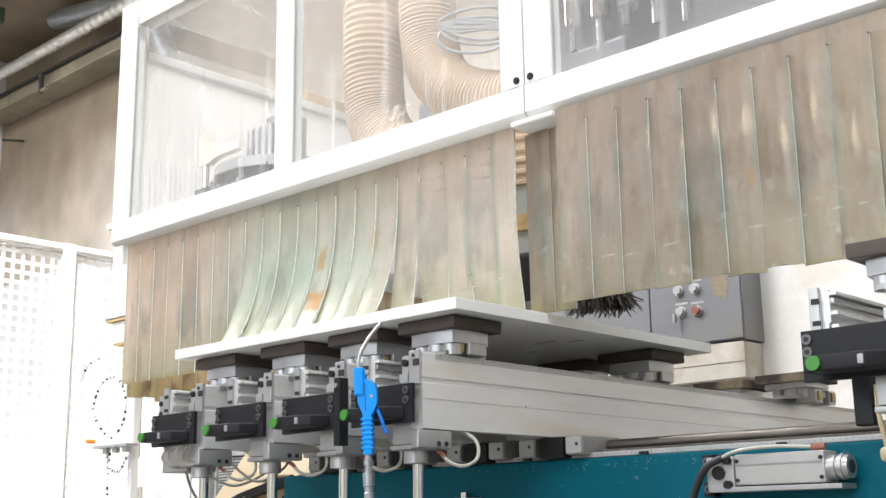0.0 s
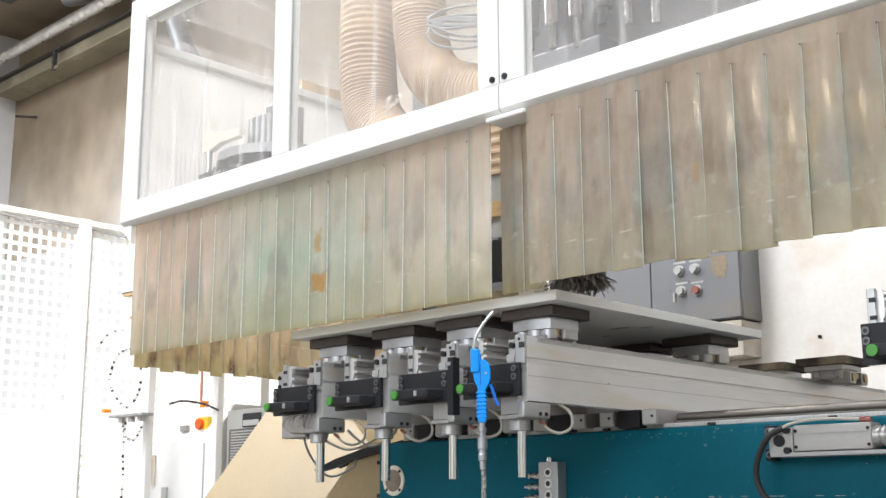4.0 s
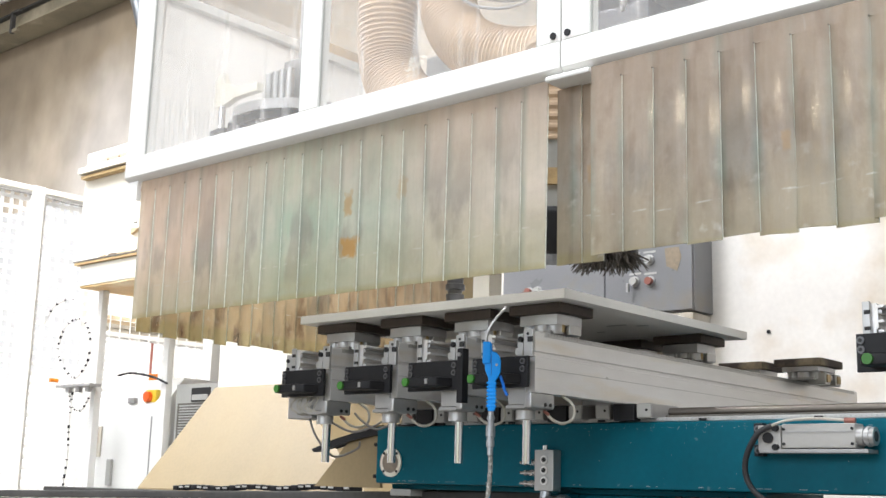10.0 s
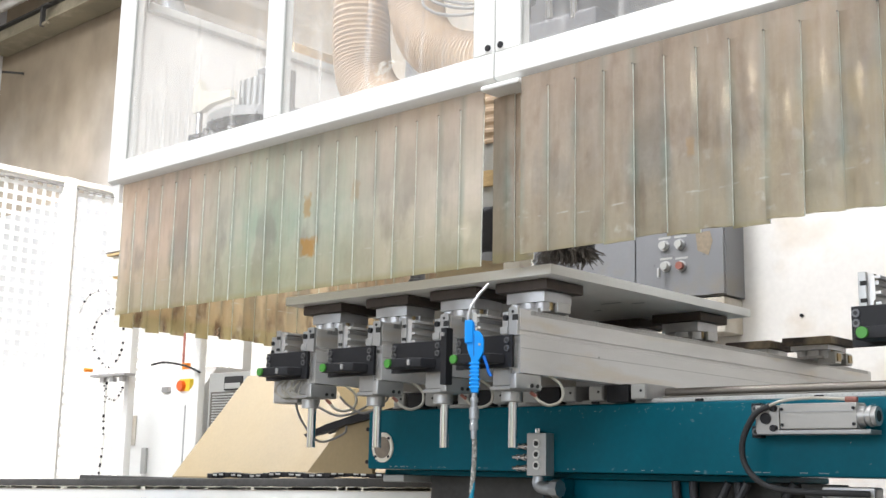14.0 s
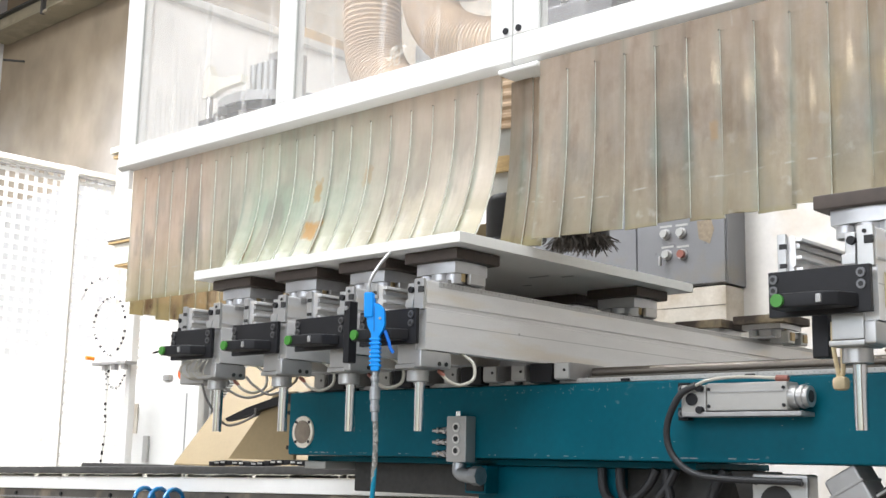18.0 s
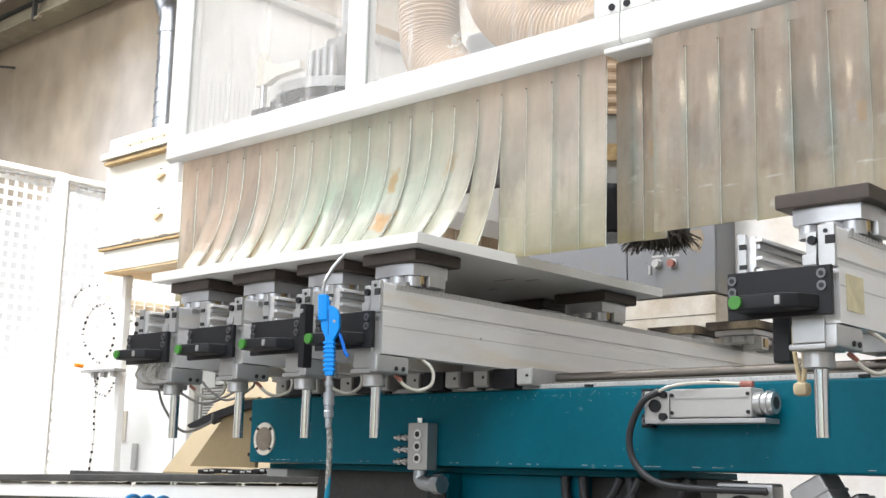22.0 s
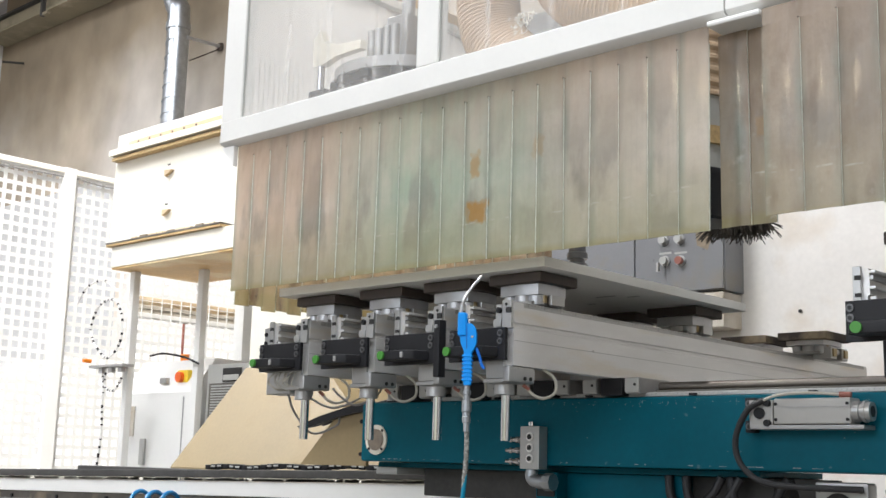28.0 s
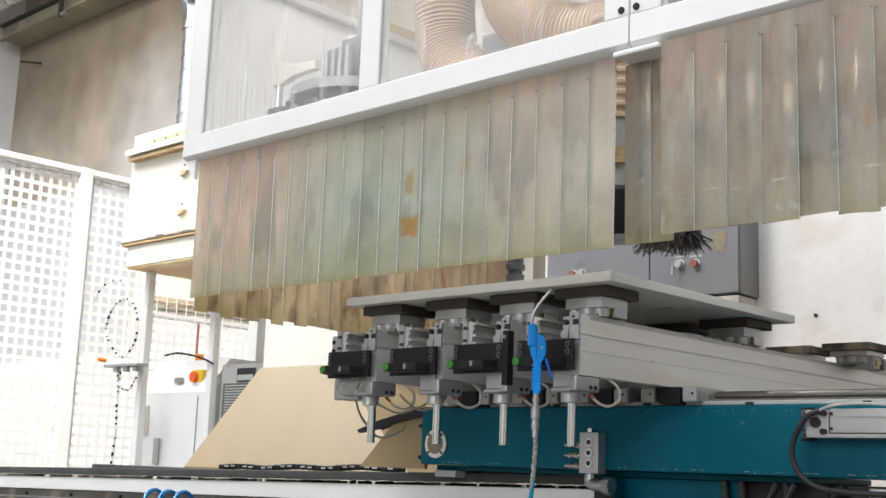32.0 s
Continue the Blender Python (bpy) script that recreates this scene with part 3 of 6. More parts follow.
part("rear_rail", box(B(), -2.1, BX1, BY + 0.22, BY + 0.25, E0 + 0.151, E0 + 0.18, 0.003), DIRTY, bed)
random.seed(31)
bm = B()
for k in range(150):
    x = random.choice((random.uniform(-2.1, -0.2), random.gauss(-1.25, 0.2)))
    z = E0 + (0.137 + random.gauss(0, 0.0035) if k % 8 else random.uniform(0.03, 0.13))
    w, h = random.uniform(0.0005, 0.0022), random.uniform(0.0004, 0.0009)
    box(bm, x, x + w, BY - 0.0004, BY + 0.001, min(z, E0 + 0.143), min(z, E0 + 0.143) + h)
for k in range(40):
    x = random.uniform(-2.1, 0.2)
    box(bm, x, x + random.uniform(0.003, 0.02), BY - 0.0004, BY + 0.002, E0 + 0.0145, E0 + 0.0145 + random.uniform(0.0005, 0.0012))
tagged(part("paint_chips", bm, LAMPG, bed, "chipped paint specks"), kind="stuff")
# round sight glass near the beam end
bm = B()
cyl(bm, (-2.117, BY - 0.004, E0 + 0.06), (-2.117, BY + 0.01, E0 + 0.06), 0.036, 28)
ring = part("round_flange", bm, CREAMW, bed, "round metal flange with a dusty window")
bm = B()
cyl(bm, (-2.117, BY - 0.006, E0 + 0.06), (-2.117, BY + 0.006, E0 + 0.06), 0.026, 24)
part("dusty_disc", bm, mat("dusty_glass", (0.22, 0.18, 0.14), 0.5, var=0.3, scale=30), ring)
for a in (45, 135, 225, 315):
    c = (-2.117 + 0.031 * math.cos(radians(a)), BY - 0.006, E0 + 0.06 + 0.031 * math.sin(radians(a)))
    part("flange_screw", cyl(B(), c, (c[0], BY, c[2]), 0.0035, 8), BLACK, ring)
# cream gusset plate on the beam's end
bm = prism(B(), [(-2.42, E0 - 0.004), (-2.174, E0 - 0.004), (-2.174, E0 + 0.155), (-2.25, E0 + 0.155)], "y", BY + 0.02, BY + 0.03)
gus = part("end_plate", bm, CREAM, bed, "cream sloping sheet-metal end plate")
for z in (0.025, 0.105):
    part("plate_screw", cyl(B(), (-2.19, BY + 0.014, E0 + z), (-2.19, BY + 0.02, E0 + z), 0.005, 10), BLACK, gus)
# lower bracket
part("lower_bracket", box(B(), -1.646, -1.3, BY + 0.07, BY + 0.28, E0 - 0.075, E0 - 0.005, 0.004), TEAL, bed)
tub = part("tube_end", box(B(), -1.648, -1.59, BY + 0.03, BY + 0.069, E0 - 0.062, E0 - 0.0045, 0.004), TEAL, bed, "open square tube end")
part("tube_mouth", box(B(), -1.643, -1.595, BY + 0.0285, BY + 0.031, E0 - 0.057, E0 - 0.01, 0.003), DARK, tub)
part("lower_web", box(B(), -1.45, -1.38, BY + 0.06, BY + 0.26, E0 - 0.24, E0 - 0.063, 0.004), TEAL, bed)
part("lower_web", box(B(), -0.62, -0.5, BY + 0.06, BY + 0.26, E0 - 0.24, E0 - 0.005, 0.004), TEAL, bed)
# Dark box added to close off the bright view below the beam.
part("underside_filler", box(B(), -2.05, -1.12, BY + 0.1, BY + 0.3, E0 - 0.07, E0 - 0.0045, 0.003), DUST, bed)
bm = prism(B(), [(-1.06, E0 - 0.005), (-0.98, E0 - 0.005), (-0.98, E0 - 0.16), (-1.01, E0 - 0.16)], "y", BY + 0.062, BY + 0.09)
part("motor_bracket", bm, DUST, bed, "grimy dark bracket plate")
# connection block with three couplings
blk = part("coupling_block", box(B(), -1.645, -1.593, BY - 0.03, BY + 0.0, E0 + 0.0, E0 + 0.09, 0.002), ALUX, bed, "milled grey air distribution block")
for z in (0.022, 0.045, 0.068):
    part("port_ring", cyl(B(), (-1.617, BY - 0.033, E0 + z), (-1.617, BY - 0.028, E0 + z), 0.0095, 16), WHITE, blk)
    part("port_hole", cyl(B(), (-1.617, BY - 0.0345, E0 + z), (-1.617, BY - 0.03, E0 + z), 0.0055, 12), DARK, blk)
    steps = ((0, 0.006), (0.012, 0.006), (0.0125, 0.008), (0.02, 0.008), (0.0205, 0.0055), (0.03, 0.0055), (0.0305, 0.0075), (0.037, 0.0075), (0.0375, 0.004), (0.05, 0.004))
    bm = tube(B(), [(-1.645 - a, BY - 0.015, E0 + z - 0.006) for a, _ in steps], 0.006, 12, rad=lambda i: steps[i][1])
    part("nipple", bm, STEEL, blk, "chromed quick-coupling nipple")
part("vent_plug", cyl(B(), (-1.626, BY - 0.015, E0 + 0.09), (-1.626, BY - 0.015, E0 + 0.1), 0.006, 10), STEEL, blk)
bm = B()
tube(bm, smooth([(-1.626, BY - 0.01, E0 + 0.0), (-1.626, BY - 0.012, E0 - 0.018), (-1.609, BY - 0.014, E0 - 0.026), (-1.579, BY - 0.014, E0 - 0.026)], 4), 0.0135, 14)
elb = part("elbow_fitting", bm, ZINC, bed, "galvanised pipe elbow below the block")
part("elbow_nut", cyl(B(), (-1.586, BY - 0.014, E0 - 0.026), (-1.566, BY - 0.014, E0 - 0.026), 0.019, 8), ZINC, elb)
# pneumatic cylinder with cable
act = part("actuator_body", box(B(), -1.044, -0.899, BY - 0.045, BY - 0.002, E0 + 0.092, E0 + 0.138, 0.003), PALEALU, bed, "pale grey square pneumatic cylinder")
part("actuator_cap", box(B(), -1.094, -1.046, BY - 0.043, BY - 0.002, E0 + 0.086, E0 + 0.136, 0.003), PALEALU, act)
part("cap_port", cyl(B(), (-1.072, BY - 0.047, E0 + 0.112), (-1.072, BY - 0.04, E0 + 0.112), 0.0105, 18), BLACK, act)
part("base_plate", box(B(), -1.089, -0.874, BY - 0.048, BY - 0.001, E0 + 0.083, E0 + 0.0905, 0.001), CAST, act)
for z in (0.1, 0.128):
    for x in (-1.039, -0.904):
        part("cap_screw", cyl(B(), (x, BY - 0.0475, E0 + z), (x, BY - 0.044, E0 + z), 0.003, 8), BLACK, act)
part("tie_slot", box(B(), -1.039, -0.904, BY - 0.0462, BY - 0.0448, E0 + 0.122, E0 + 0.124), CAST, act)
nose = ((0, 0.018), (0.012, 0.018), (0.0125, 0.0155), (0.017, 0.0155), (0.0175, 0.019), (0.023, 0.019), (0.0235, 0.017), (0.032, 0.017))
bm = tube(B(), [(-0.899 + a, BY - 0.026, E0 + 0.114) for a, _ in nose], 0.02, 20, rad=lambda i: nose[i][1])
part("threaded_nose", bm, ALUX, act, "ribbed round steel nose")
part("nose_hole", cyl(B(), (-0.869, BY - 0.026, E0 + 0.114), (-0.8665, BY - 0.026, E0 + 0.114), 0.01, 14), DARK, act)
for z in (0.09, 0.132):
    part("mount_block", box(B(), -1.114, -1.095, BY - 0.02, BY - 0.001, E0 + z - 0.012, E0 + z + 0.01, 0.001), BLACK, act)
    part("mount_bolt", cyl(B(), (-1.104, BY - 0.025, E0 + z - 0.001), (-1.104, BY - 0.019, E0 + z - 0.001), 0.0068, 16), BOLT, act)
    part("bolt_socket", cyl(B(), (-1.104, BY - 0.026, E0 + z - 0.001), (-1.104, BY - 0.0245, E0 + z - 0.001), 0.0036, 6), DARK, act)
for z in (0.094, 0.13):
    part("cap_bolt", cyl(B(), (-1.055, BY - 0.052, E0 + z), (-1.055, BY - 0.042, E0 + z), 0.0062, 14), BLACK, act)
bm = tube(B(), smooth([(-1.059, BY - 0.052, E0 + 0.135), (-1.089, BY - 0.055, E0 + 0.118), (-1.117, BY - 0.05, E0 + 0.07), (-1.114, BY - 0.045, E0 + 0.025), (-1.079, BY - 0.04, E0 - 0.008), (-1.019, BY - 0.03, E0 - 0.018), (-0.9, BY, E0 - 0.02)]), 0.0058, 10)
part("black_cable", bm, CABLE, bed, "thick black cable looping under the beam")
bm = tube(B(), smooth([(-1.079, BY - 0.053, E0 + 0.124), (-1.039, BY - 0.052, E0 + 0.142), (-0.979, BY - 0.045, E0 + 0.147), (-0.919, BY - 0.03, E0 + 0.144)]), 0.0028, 8)
part("pale_tube", bm, PALEHOSE, bed, "pale grey air tube")
part("tube_joint", cyl(B(), (-0.924, BY - 0.03, E0 + 0.144), (-0.904, BY - 0.028, E0 + 0.143), 0.0055, 10), RED, bed)
# machinery hanging under the beam
mot = part("motor_flange", box(B(), -1.0, -0.9, BY + 0.02, BY + 0.06, E0 - 0.1, E0 - 0.008, 0.005), ALUX, bed, "square aluminium motor flange with a dark bore")
part("bore", cyl(B(), (-0.955, BY + 0.017, E0 - 0.055), (-0.955, BY + 0.03, E0 - 0.055), 0.028, 24), DARK, mot)
for x in (-0.99, -0.912):
    part("flange_bolt", cyl(B(), (x, BY + 0.016, E0 - 0.022), (x, BY + 0.02, E0 - 0.022), 0.005, 8), BLACK, mot)
lean = Matrix.Translation((-0.845, BY + 0.03, E0 - 0.004)) @ Matrix.Rotation(radians(-30), 4, "Y")
gm = part("gear_motor", box(B(), -0.03, 0.03, -0.02, 0.05, -0.19, 0.0, 0.006, lean), CAST, bed, "silver gear motor leaning under the beam")
part("motor_label", box(B(), -0.012, 0.012, -0.0208, -0.0196, -0.075, -0.05, 0, lean), RED, gm, "small red label")
for z in (-0.03, -0.1, -0.12):
    part("motor_band", box(B(), -0.031, 0.031, -0.0215, 0.051, z, z + 0.005, 0.001, lean), CAST, gm)
for k in range(9):
    part("cooling_rib", box(B(), 0.032, 0.062, -0.01, 0.05, -0.06 - 0.012 * k, -0.0555 - 0.012 * k, 0.001, lean), CAST, gm)
part("motor_neck", box(B(), -0.022, 0.06, 0.0, 0.04, -0.17, -0.05, 0.004, lean), DUST, gm)
for k, (x0, s) in enumerate(((-1.33, 0.03), (-1.29, 0.08), (-1.19, 0.3))):
    bm = tube(B(), smooth([(x0, BY + 0.06, E0 - 0.006), (x0 + 0.01, BY + 0.055, E0 - 0.05), (x0 + 0.05, BY + 0.05, E0 - 0.06 - s * 0.4), (x0 + 0.1, BY + 0.055, E0 - 0.04), (x0 + 0.12, BY + 0.06, E0 - 0.006)]), 0.009, 10)
    part("hanging_cable", bm, CABLE, bed)

# ---- console bars ----
BAR_Y0, BAR_Y1, BAR_Z0, BAR_Z1, BAR_W = 1.816, 3.378, 0.189, 0.31, 0.024


def rail_profile(x0, x1, z0, z1, s):
    """Outline of one console rail: a slot in its flank and a T-slot towards the pod side; s is the side of the flank slot."""
    a, b = (x0, x1) if s > 0 else (x1, x0)
    q = 0.0035 * s
    return [(a, z0), (b, z0), (b, 0.26), (b - q, 0.262), (b - q, 0.268), (b, 0.27), (b, z1 - 0.003), (b - 0.003 * s, z1),
            (a, z1), (a, z1 - 0.008), (a + 0.009 * s, z1 - 0.008), (a + 0.009 * s, z1 - 0.018), (a, z1 - 0.018)]


def console(xr):
    """One console of two rails with its clamp plate, lever and lifting rod; xr is the flank towards +x."""
    x0 = xr - BAR_W
    yf = BAR_Y0
    c = thing("console_bar", (xr - 0.06, 2.3, E0 + BAR_Z0), "grey aluminium twin-rail console with black clamp lever", "console bar", "console bars on the bed")
    part("main_rail", prism(B(), [(x, E0 + z) for x, z in rail_profile(x0, xr, BAR_Z0, BAR_Z1, 1)], "y", yf, BAR_Y1), ALU, c, round_=False)
    part("flank_line", box(B(), xr - 0.001, xr + 0.0006, yf + 0.002, BAR_Y1, E0 + 0.235, E0 + 0.2362), ALUX, c)
    part("scale_strip", box(B(), xr - 0.001, xr + 0.0012, yf + 0.03, BAR_Y1 - 0.02, E0 + 0.3, E0 + 0.3085), ALUX, c, "engraved ruler strip")
    bm = B()
    for i in range(150):
        y = yf + 0.04 + i * 0.01
        box(bm, xr + 0.0008, xr + 0.0017, y, y + 0.003, E0 + (0.3045 if i % 5 else 0.3015), E0 + 0.308)
    tagged(part("scale_graduation", bm, CAST, c), kind="stuff")
    part("flank_hole", cyl(B(), (xr - 0.002, 2.068, E0 + 0.237), (xr + 0.0006, 2.068, E0 + 0.237), 0.0028, 10), LAMPG, c)
    part("twin_rail", prism(B(), [(x, E0 + z) for x, z in rail_profile(xr - 0.136, xr - 0.113, 0.222, BAR_Z1, 1)], "y", yf + 0.004, BAR_Y1), ALU, c, round_=False)
    part("twin_rib", box(B(), xr - 0.113, xr - 0.107, yf + 0.004, BAR_Y1, E0 + 0.292, E0 + 0.299, 0.001), ALUX, c)
    # end pieces with T-slots
    cap = part("end_cap", box(B(), xr - 0.023, xr - 0.001, yf - 0.008, yf - 0.0005, E0 + 0.258, E0 + 0.312, 0.0015), ALUX, c, "milled rail end")
    part("end_slot", box(B(), xr - 0.013, xr - 0.0005, yf - 0.0095, yf - 0.006, E0 + 0.287, E0 + 0.298, 0.001), DARK, cap)
    part("end_bolt", cyl(B(), (xr - 0.03, yf - 0.011, E0 + 0.293), (xr - 0.03, yf - 0.001, E0 + 0.293), 0.0058, 12), BLACK, cap)
    cap = part("twin_end", box(B(), xr - 0.1365, xr - 0.124, yf - 0.003, yf + 0.0035, E0 + 0.254, E0 + 0.313, 0.0012), ALUX, c)
    part("end_slot", box(B(), xr - 0.133, xr - 0.1235, yf - 0.004, yf - 0.0005, E0 + 0.292, E0 + 0.299), DARK, cap)
    part("end_slot", box(B(), xr - 0.133, xr - 0.1235, yf - 0.004, yf - 0.0005, E0 + 0.266, E0 + 0.272), DARK, cap)
    part("block_hole", cyl(B(), (xr - 0.012, yf - 0.0095, E0 + 0.3035), (xr - 0.012, yf - 0.006, E0 + 0.3035), 0.003, 8), DARK, cap)
    # stop slide between the rails
    stop = part("stop_block", box(B(), xr - 0.04, xr - 0.0255, yf - 0.006, yf + 0.03, E0 + 0.2, E0 + 0.3045, 0.0015), ALUX, c, "upright milled stop block")
    part("stop_hole", cyl(B(), (xr - 0.033, yf - 0.0068, E0 + 0.295), (xr - 0.033, yf - 0.005, E0 + 0.295), 0.0035, 10), DARK, stop)
    part("stop_pad", box(B(), xr - 0.044, xr - 0.0255, yf - 0.008, yf + 0.02, E0 + 0.262, E0 + 0.276, 0.001), ALUX, stop)
    for z in (0.262, 0.278, 0.302):
        part("twin_lip", box(B(), xr - 0.1132, xr - 0.104, yf + 0.004, BAR_Y1, E0 + z, E0 + z + 0.005, 0.001), ALU, c)
    # black clamp plate, lever and green button
    plate = part("clamp_plate", box(B(), xr - 0.139, xr + 0.001, yf - 0.026, yf - 0.0175, E0 + 0.197, E0 + 0.258, 0.0012), BLACK, c, "black clamp plate")
    for x in (-0.131, -0.0105):
        for z in (0.2475, 0.2325):
            part("plate_bolt", cyl(B(), (xr + x, yf - 0.0285, E0 + z), (xr + x, yf - 0.025, E0 + z), 0.0062, 14), BOLT, plate)
            part("bolt_socket", cyl(B(), (xr + x, yf - 0.0292, E0 + z), (xr + x, yf - 0.0275, E0 + z), 0.0035, 6), DARK, plate)
    bm = prism(B(), [(xr - 0.118, yf - 0.066), (xr - 0.108, yf - 0.0705), (xr - 0.045, yf - 0.068), (xr - 0.028, yf - 0.056), (xr - 0.014, yf - 0.0265), (xr - 0.116, yf - 0.0265)], "z", E0 + 0.203, E0 + 0.222)
    bmesh.ops.bevel(bm, geom=list(bm.edges), offset=0.003, segments=2, affect="EDGES", profile=0.5)
    lever = part("lever", bm, BLACK, c, "black rounded lever")
    part("button", cyl(B(), (xr - 0.103, yf - 0.0745, E0 + 0.2125), (xr - 0.103, yf - 0.067, E0 + 0.2125), 0.0086, 20), GREEN, lever, "round green push button")
    # Small grey patch on the lever's front.
    part("lever_patch", box(B(), xr - 0.052, xr - 0.045, yf - 0.0705, yf - 0.067, E0 + 0.207, E0 + 0.218, 0.001), CAST, lever)
    # square cylinder head, clamp block, collar and rod
    part("cylinder_head", box(B(), xr - 0.062, xr - 0.0185, yf - 0.006, yf + 0.034, E0 + 0.165, E0 + 0.2, 0.002), ALUX, c)
    part("head_flange", box(B(), xr - 0.065, xr - 0.017, yf - 0.009, yf + 0.05, E0 + 0.157, E0 + 0.1645, 0.0015), ALUX, c)
    cb = part("clamp_block", box(B(), xr - 0.018, xr - 0.001, yf - 0.01, yf + 0.068, E0 + 0.158, E0 + 0.1885, 0.004), ALUX, c)
    for y in (0.036, 0.053):
        part("block_bolt", cyl(B(), (xr - 0.002, yf + y, E0 + 0.1665), (xr + 0.001, yf + y, E0 + 0.1665), 0.0038, 12), DARK, cb)
    bm = cyl(B(), (xr - 0.042, yf + 0.026, E0 + 0.137), (xr - 0.042, yf + 0.026, E0 + 0.1565), 0.0195, 28)
    part("collar", bm, ALUX, c)
    part("rod", cyl(B(), (xr - 0.042, yf + 0.032, E0 + 0.051), (xr - 0.042, yf + 0.032, E0 + 0.1365), 0.0092, 24), STEEL, c, "bright chromed piston rod")
    bm = tube(B(), smooth([(xr - 0.008, yf + 0.05, E0 + 0.15), (xr + 0.002, yf + 0.06, E0 + 0.137), (xr + 0.012, yf + 0.08, E0 + 0.132), (xr + 0.018, yf + 0.105, E0 + 0.145), (xr + 0.012, yf + 0.11, E0 + 0.172), (xr - 0.012, yf + 0.1, E0 + 0.192)]), 0.003, 8)
    part("air_tube", bm, PALEHOSE, c, "pale looping air tube")
    part("tube_fitting", cyl(B(), (xr - 0.012, yf + 0.045, E0 + 0.156), (xr - 0.004, yf + 0.053, E0 + 0.147), 0.0034, 10), RED, c)
    # carriages on the rail
    for x in (-0.075, 0.03):
        car = part("carriage", box(B(), xr + x, xr + x + 0.036, BY - 0.012, BY + 0.1, E0 + 0.156, E0 + 0.1885, 0.003), CAST, c)
        part("carriage_face", box(B(), xr + x + 0.001, xr + x + 0.035, BY - 0.016, BY - 0.0125, E0 + 0.158, E0 + 0.1865, 0.002), LAMPG, car)
        part("carriage_screw", cyl(B(), (xr + x + 0.026, BY - 0.018, E0 + 0.174), (xr + x + 0.026, BY - 0.0155, E0 + 0.174), 0.0028, 8), DARK, car)
    part("brake_block", box(B(), xr - 0.03, xr + 0.024, BY - 0.014, BY + 0.1, E0 + 0.152, E0 + 0.1885, 0.003), BLACK, c)
    part("cross_tie", box(B(), xr - 0.134, xr - 0.001, BY + 0.02, BY + 0.09, E0 + 0.189, E0 + 0.222, 0.002), CAST, c)
    return c


def pod(xc, yc, top, w=0.13, d=0.118, wide=0.4, clamps=False):
    p = thing("suction_pod", (xc, yc, E0 + BAR_Z1 + 0.002), "dark rubber suction pad on a grey aluminium pod", "suction pod", "suction pods on the console bars")
    pad = part("rubber_pad", box(B(), xc - w / 2, xc + w / 2, yc - d / 2, yc + d / 2, E0 + top - 0.0205, E0 + top, 0.0025), PADDUST if clamps else RUBBER, p, "dark brown rubber pad")
    bm = B()
    poly = []
    for k in range(24):
        a = k * 2 * math.pi / 24
        q = 1 / max(abs(math.cos(a)), abs(math.sin(a))) ** 0.7
        poly.append((xc + wide * w * q * math.cos(a), yc + wide * 1.02 * d * q * math.sin(a)))
    body_z = 0.033 if clamps else 0.042
    prism(bm, poly, "z", E0 + top - body_z, E0 + top - 0.021)
    part("pod_body", bm, PODAL, p, "rounded cast pod body")
    b0 = E0 + BAR_Z1 + 0.002
    for dx, dy, r in ((-0.03, -0.03, 0.014), (0.002, -0.028, 0.02), (0.03, -0.026, 0.016), (0.032, 0.02, 0.015), (0, 0.025, 0.022), (-0.03, 0.02, 0.014)):
        part("column", cyl(B(), (xc + dx, yc + dy, b0), (xc + dx, yc + dy, E0 + top - body_z - 0.0005), r, 16), PODAL, p)
    part("brass_valve", cyl(B(), (xc + 0.042, yc - 0.02, b0 + 0.004), (xc + 0.042, yc - 0.02, E0 + top - body_z), 0.007, 8), BRASS, p)
    part("pod_foot", box(B(), xc + 0.046, xc + 0.056, yc - 0.012, yc + 0.03, b0, E0 + top - 0.0405, 0.002), ALUX, p)
    if clamps:
        for y in (-0.035, 0.03):
            part("side_clamp", box(B(), xc + 0.012, xc + 0.062, yc + y, yc + y + 0.035, E0 + BAR_Z1 - 0.012, E0 + top - 0.0365, 0.003), ALUX, p)
            part("brass_insert", box(B(), xc + 0.0615, xc + 0.066, yc + y + 0.008, yc + y + 0.027, E0 + BAR_Z1 - 0.006, E0 + top - 0.042, 0.001), BRASS, p, "dull brass insert")
    part("pod_base", box(B(), xc - 0.034, xc + 0.036, yc - 0.05, yc + 0.05, b0 - 0.0015, b0 + 0.006, 0.001), CAST, p)
    return p


BARS = [-1.996, -1.787, -1.594, -1.417, -0.622]
first = on_bed(console(BARS[3]))
for xr in BARS:
    if xr != BARS[3]:
        on_bed(copy_thing(first, pose(xr - 0.06, 2.3, E0 + BAR_Z0)))
ROWS_Y = [1.925, 2.5, 3.03]
p0 = on_bed(pod(BARS[3] - 0.042, ROWS_Y[0], 0.3725))
low = on_bed(pod(BARS[3] + 0.012, ROWS_Y[2], 0.366, 0.135, 0.14, 0.42, True))
for k, xr in enumerate(BARS):
    for r, y in enumerate(ROWS_Y):
        if k == 3 and r in (0, 2):
            continue
        src, top = (low, 0.366) if r == 2 else (p0, 0.3725)
        dx = -0.044 if r < 2 else 0.012
        on_bed(copy_thing(src, pose(xr + dx, y + (0.02 * math.sin(3 * k + r) if r else 0), E0 + BAR_Z1 + 0.002)))

# black bracket on the third bar, valve manifold on the first
br = on_bed(thing("side_bracket", (-1.585, 1.79, E0 + 0.2), "thin black anodised bracket bolted beside a clamp", "bracket"))
part("bracket_plate", box(B(), -1.592, -1.577, 1.784, 1.804, E0 + 0.17, E0 + 0.281, 0.0015), BLACK, br)
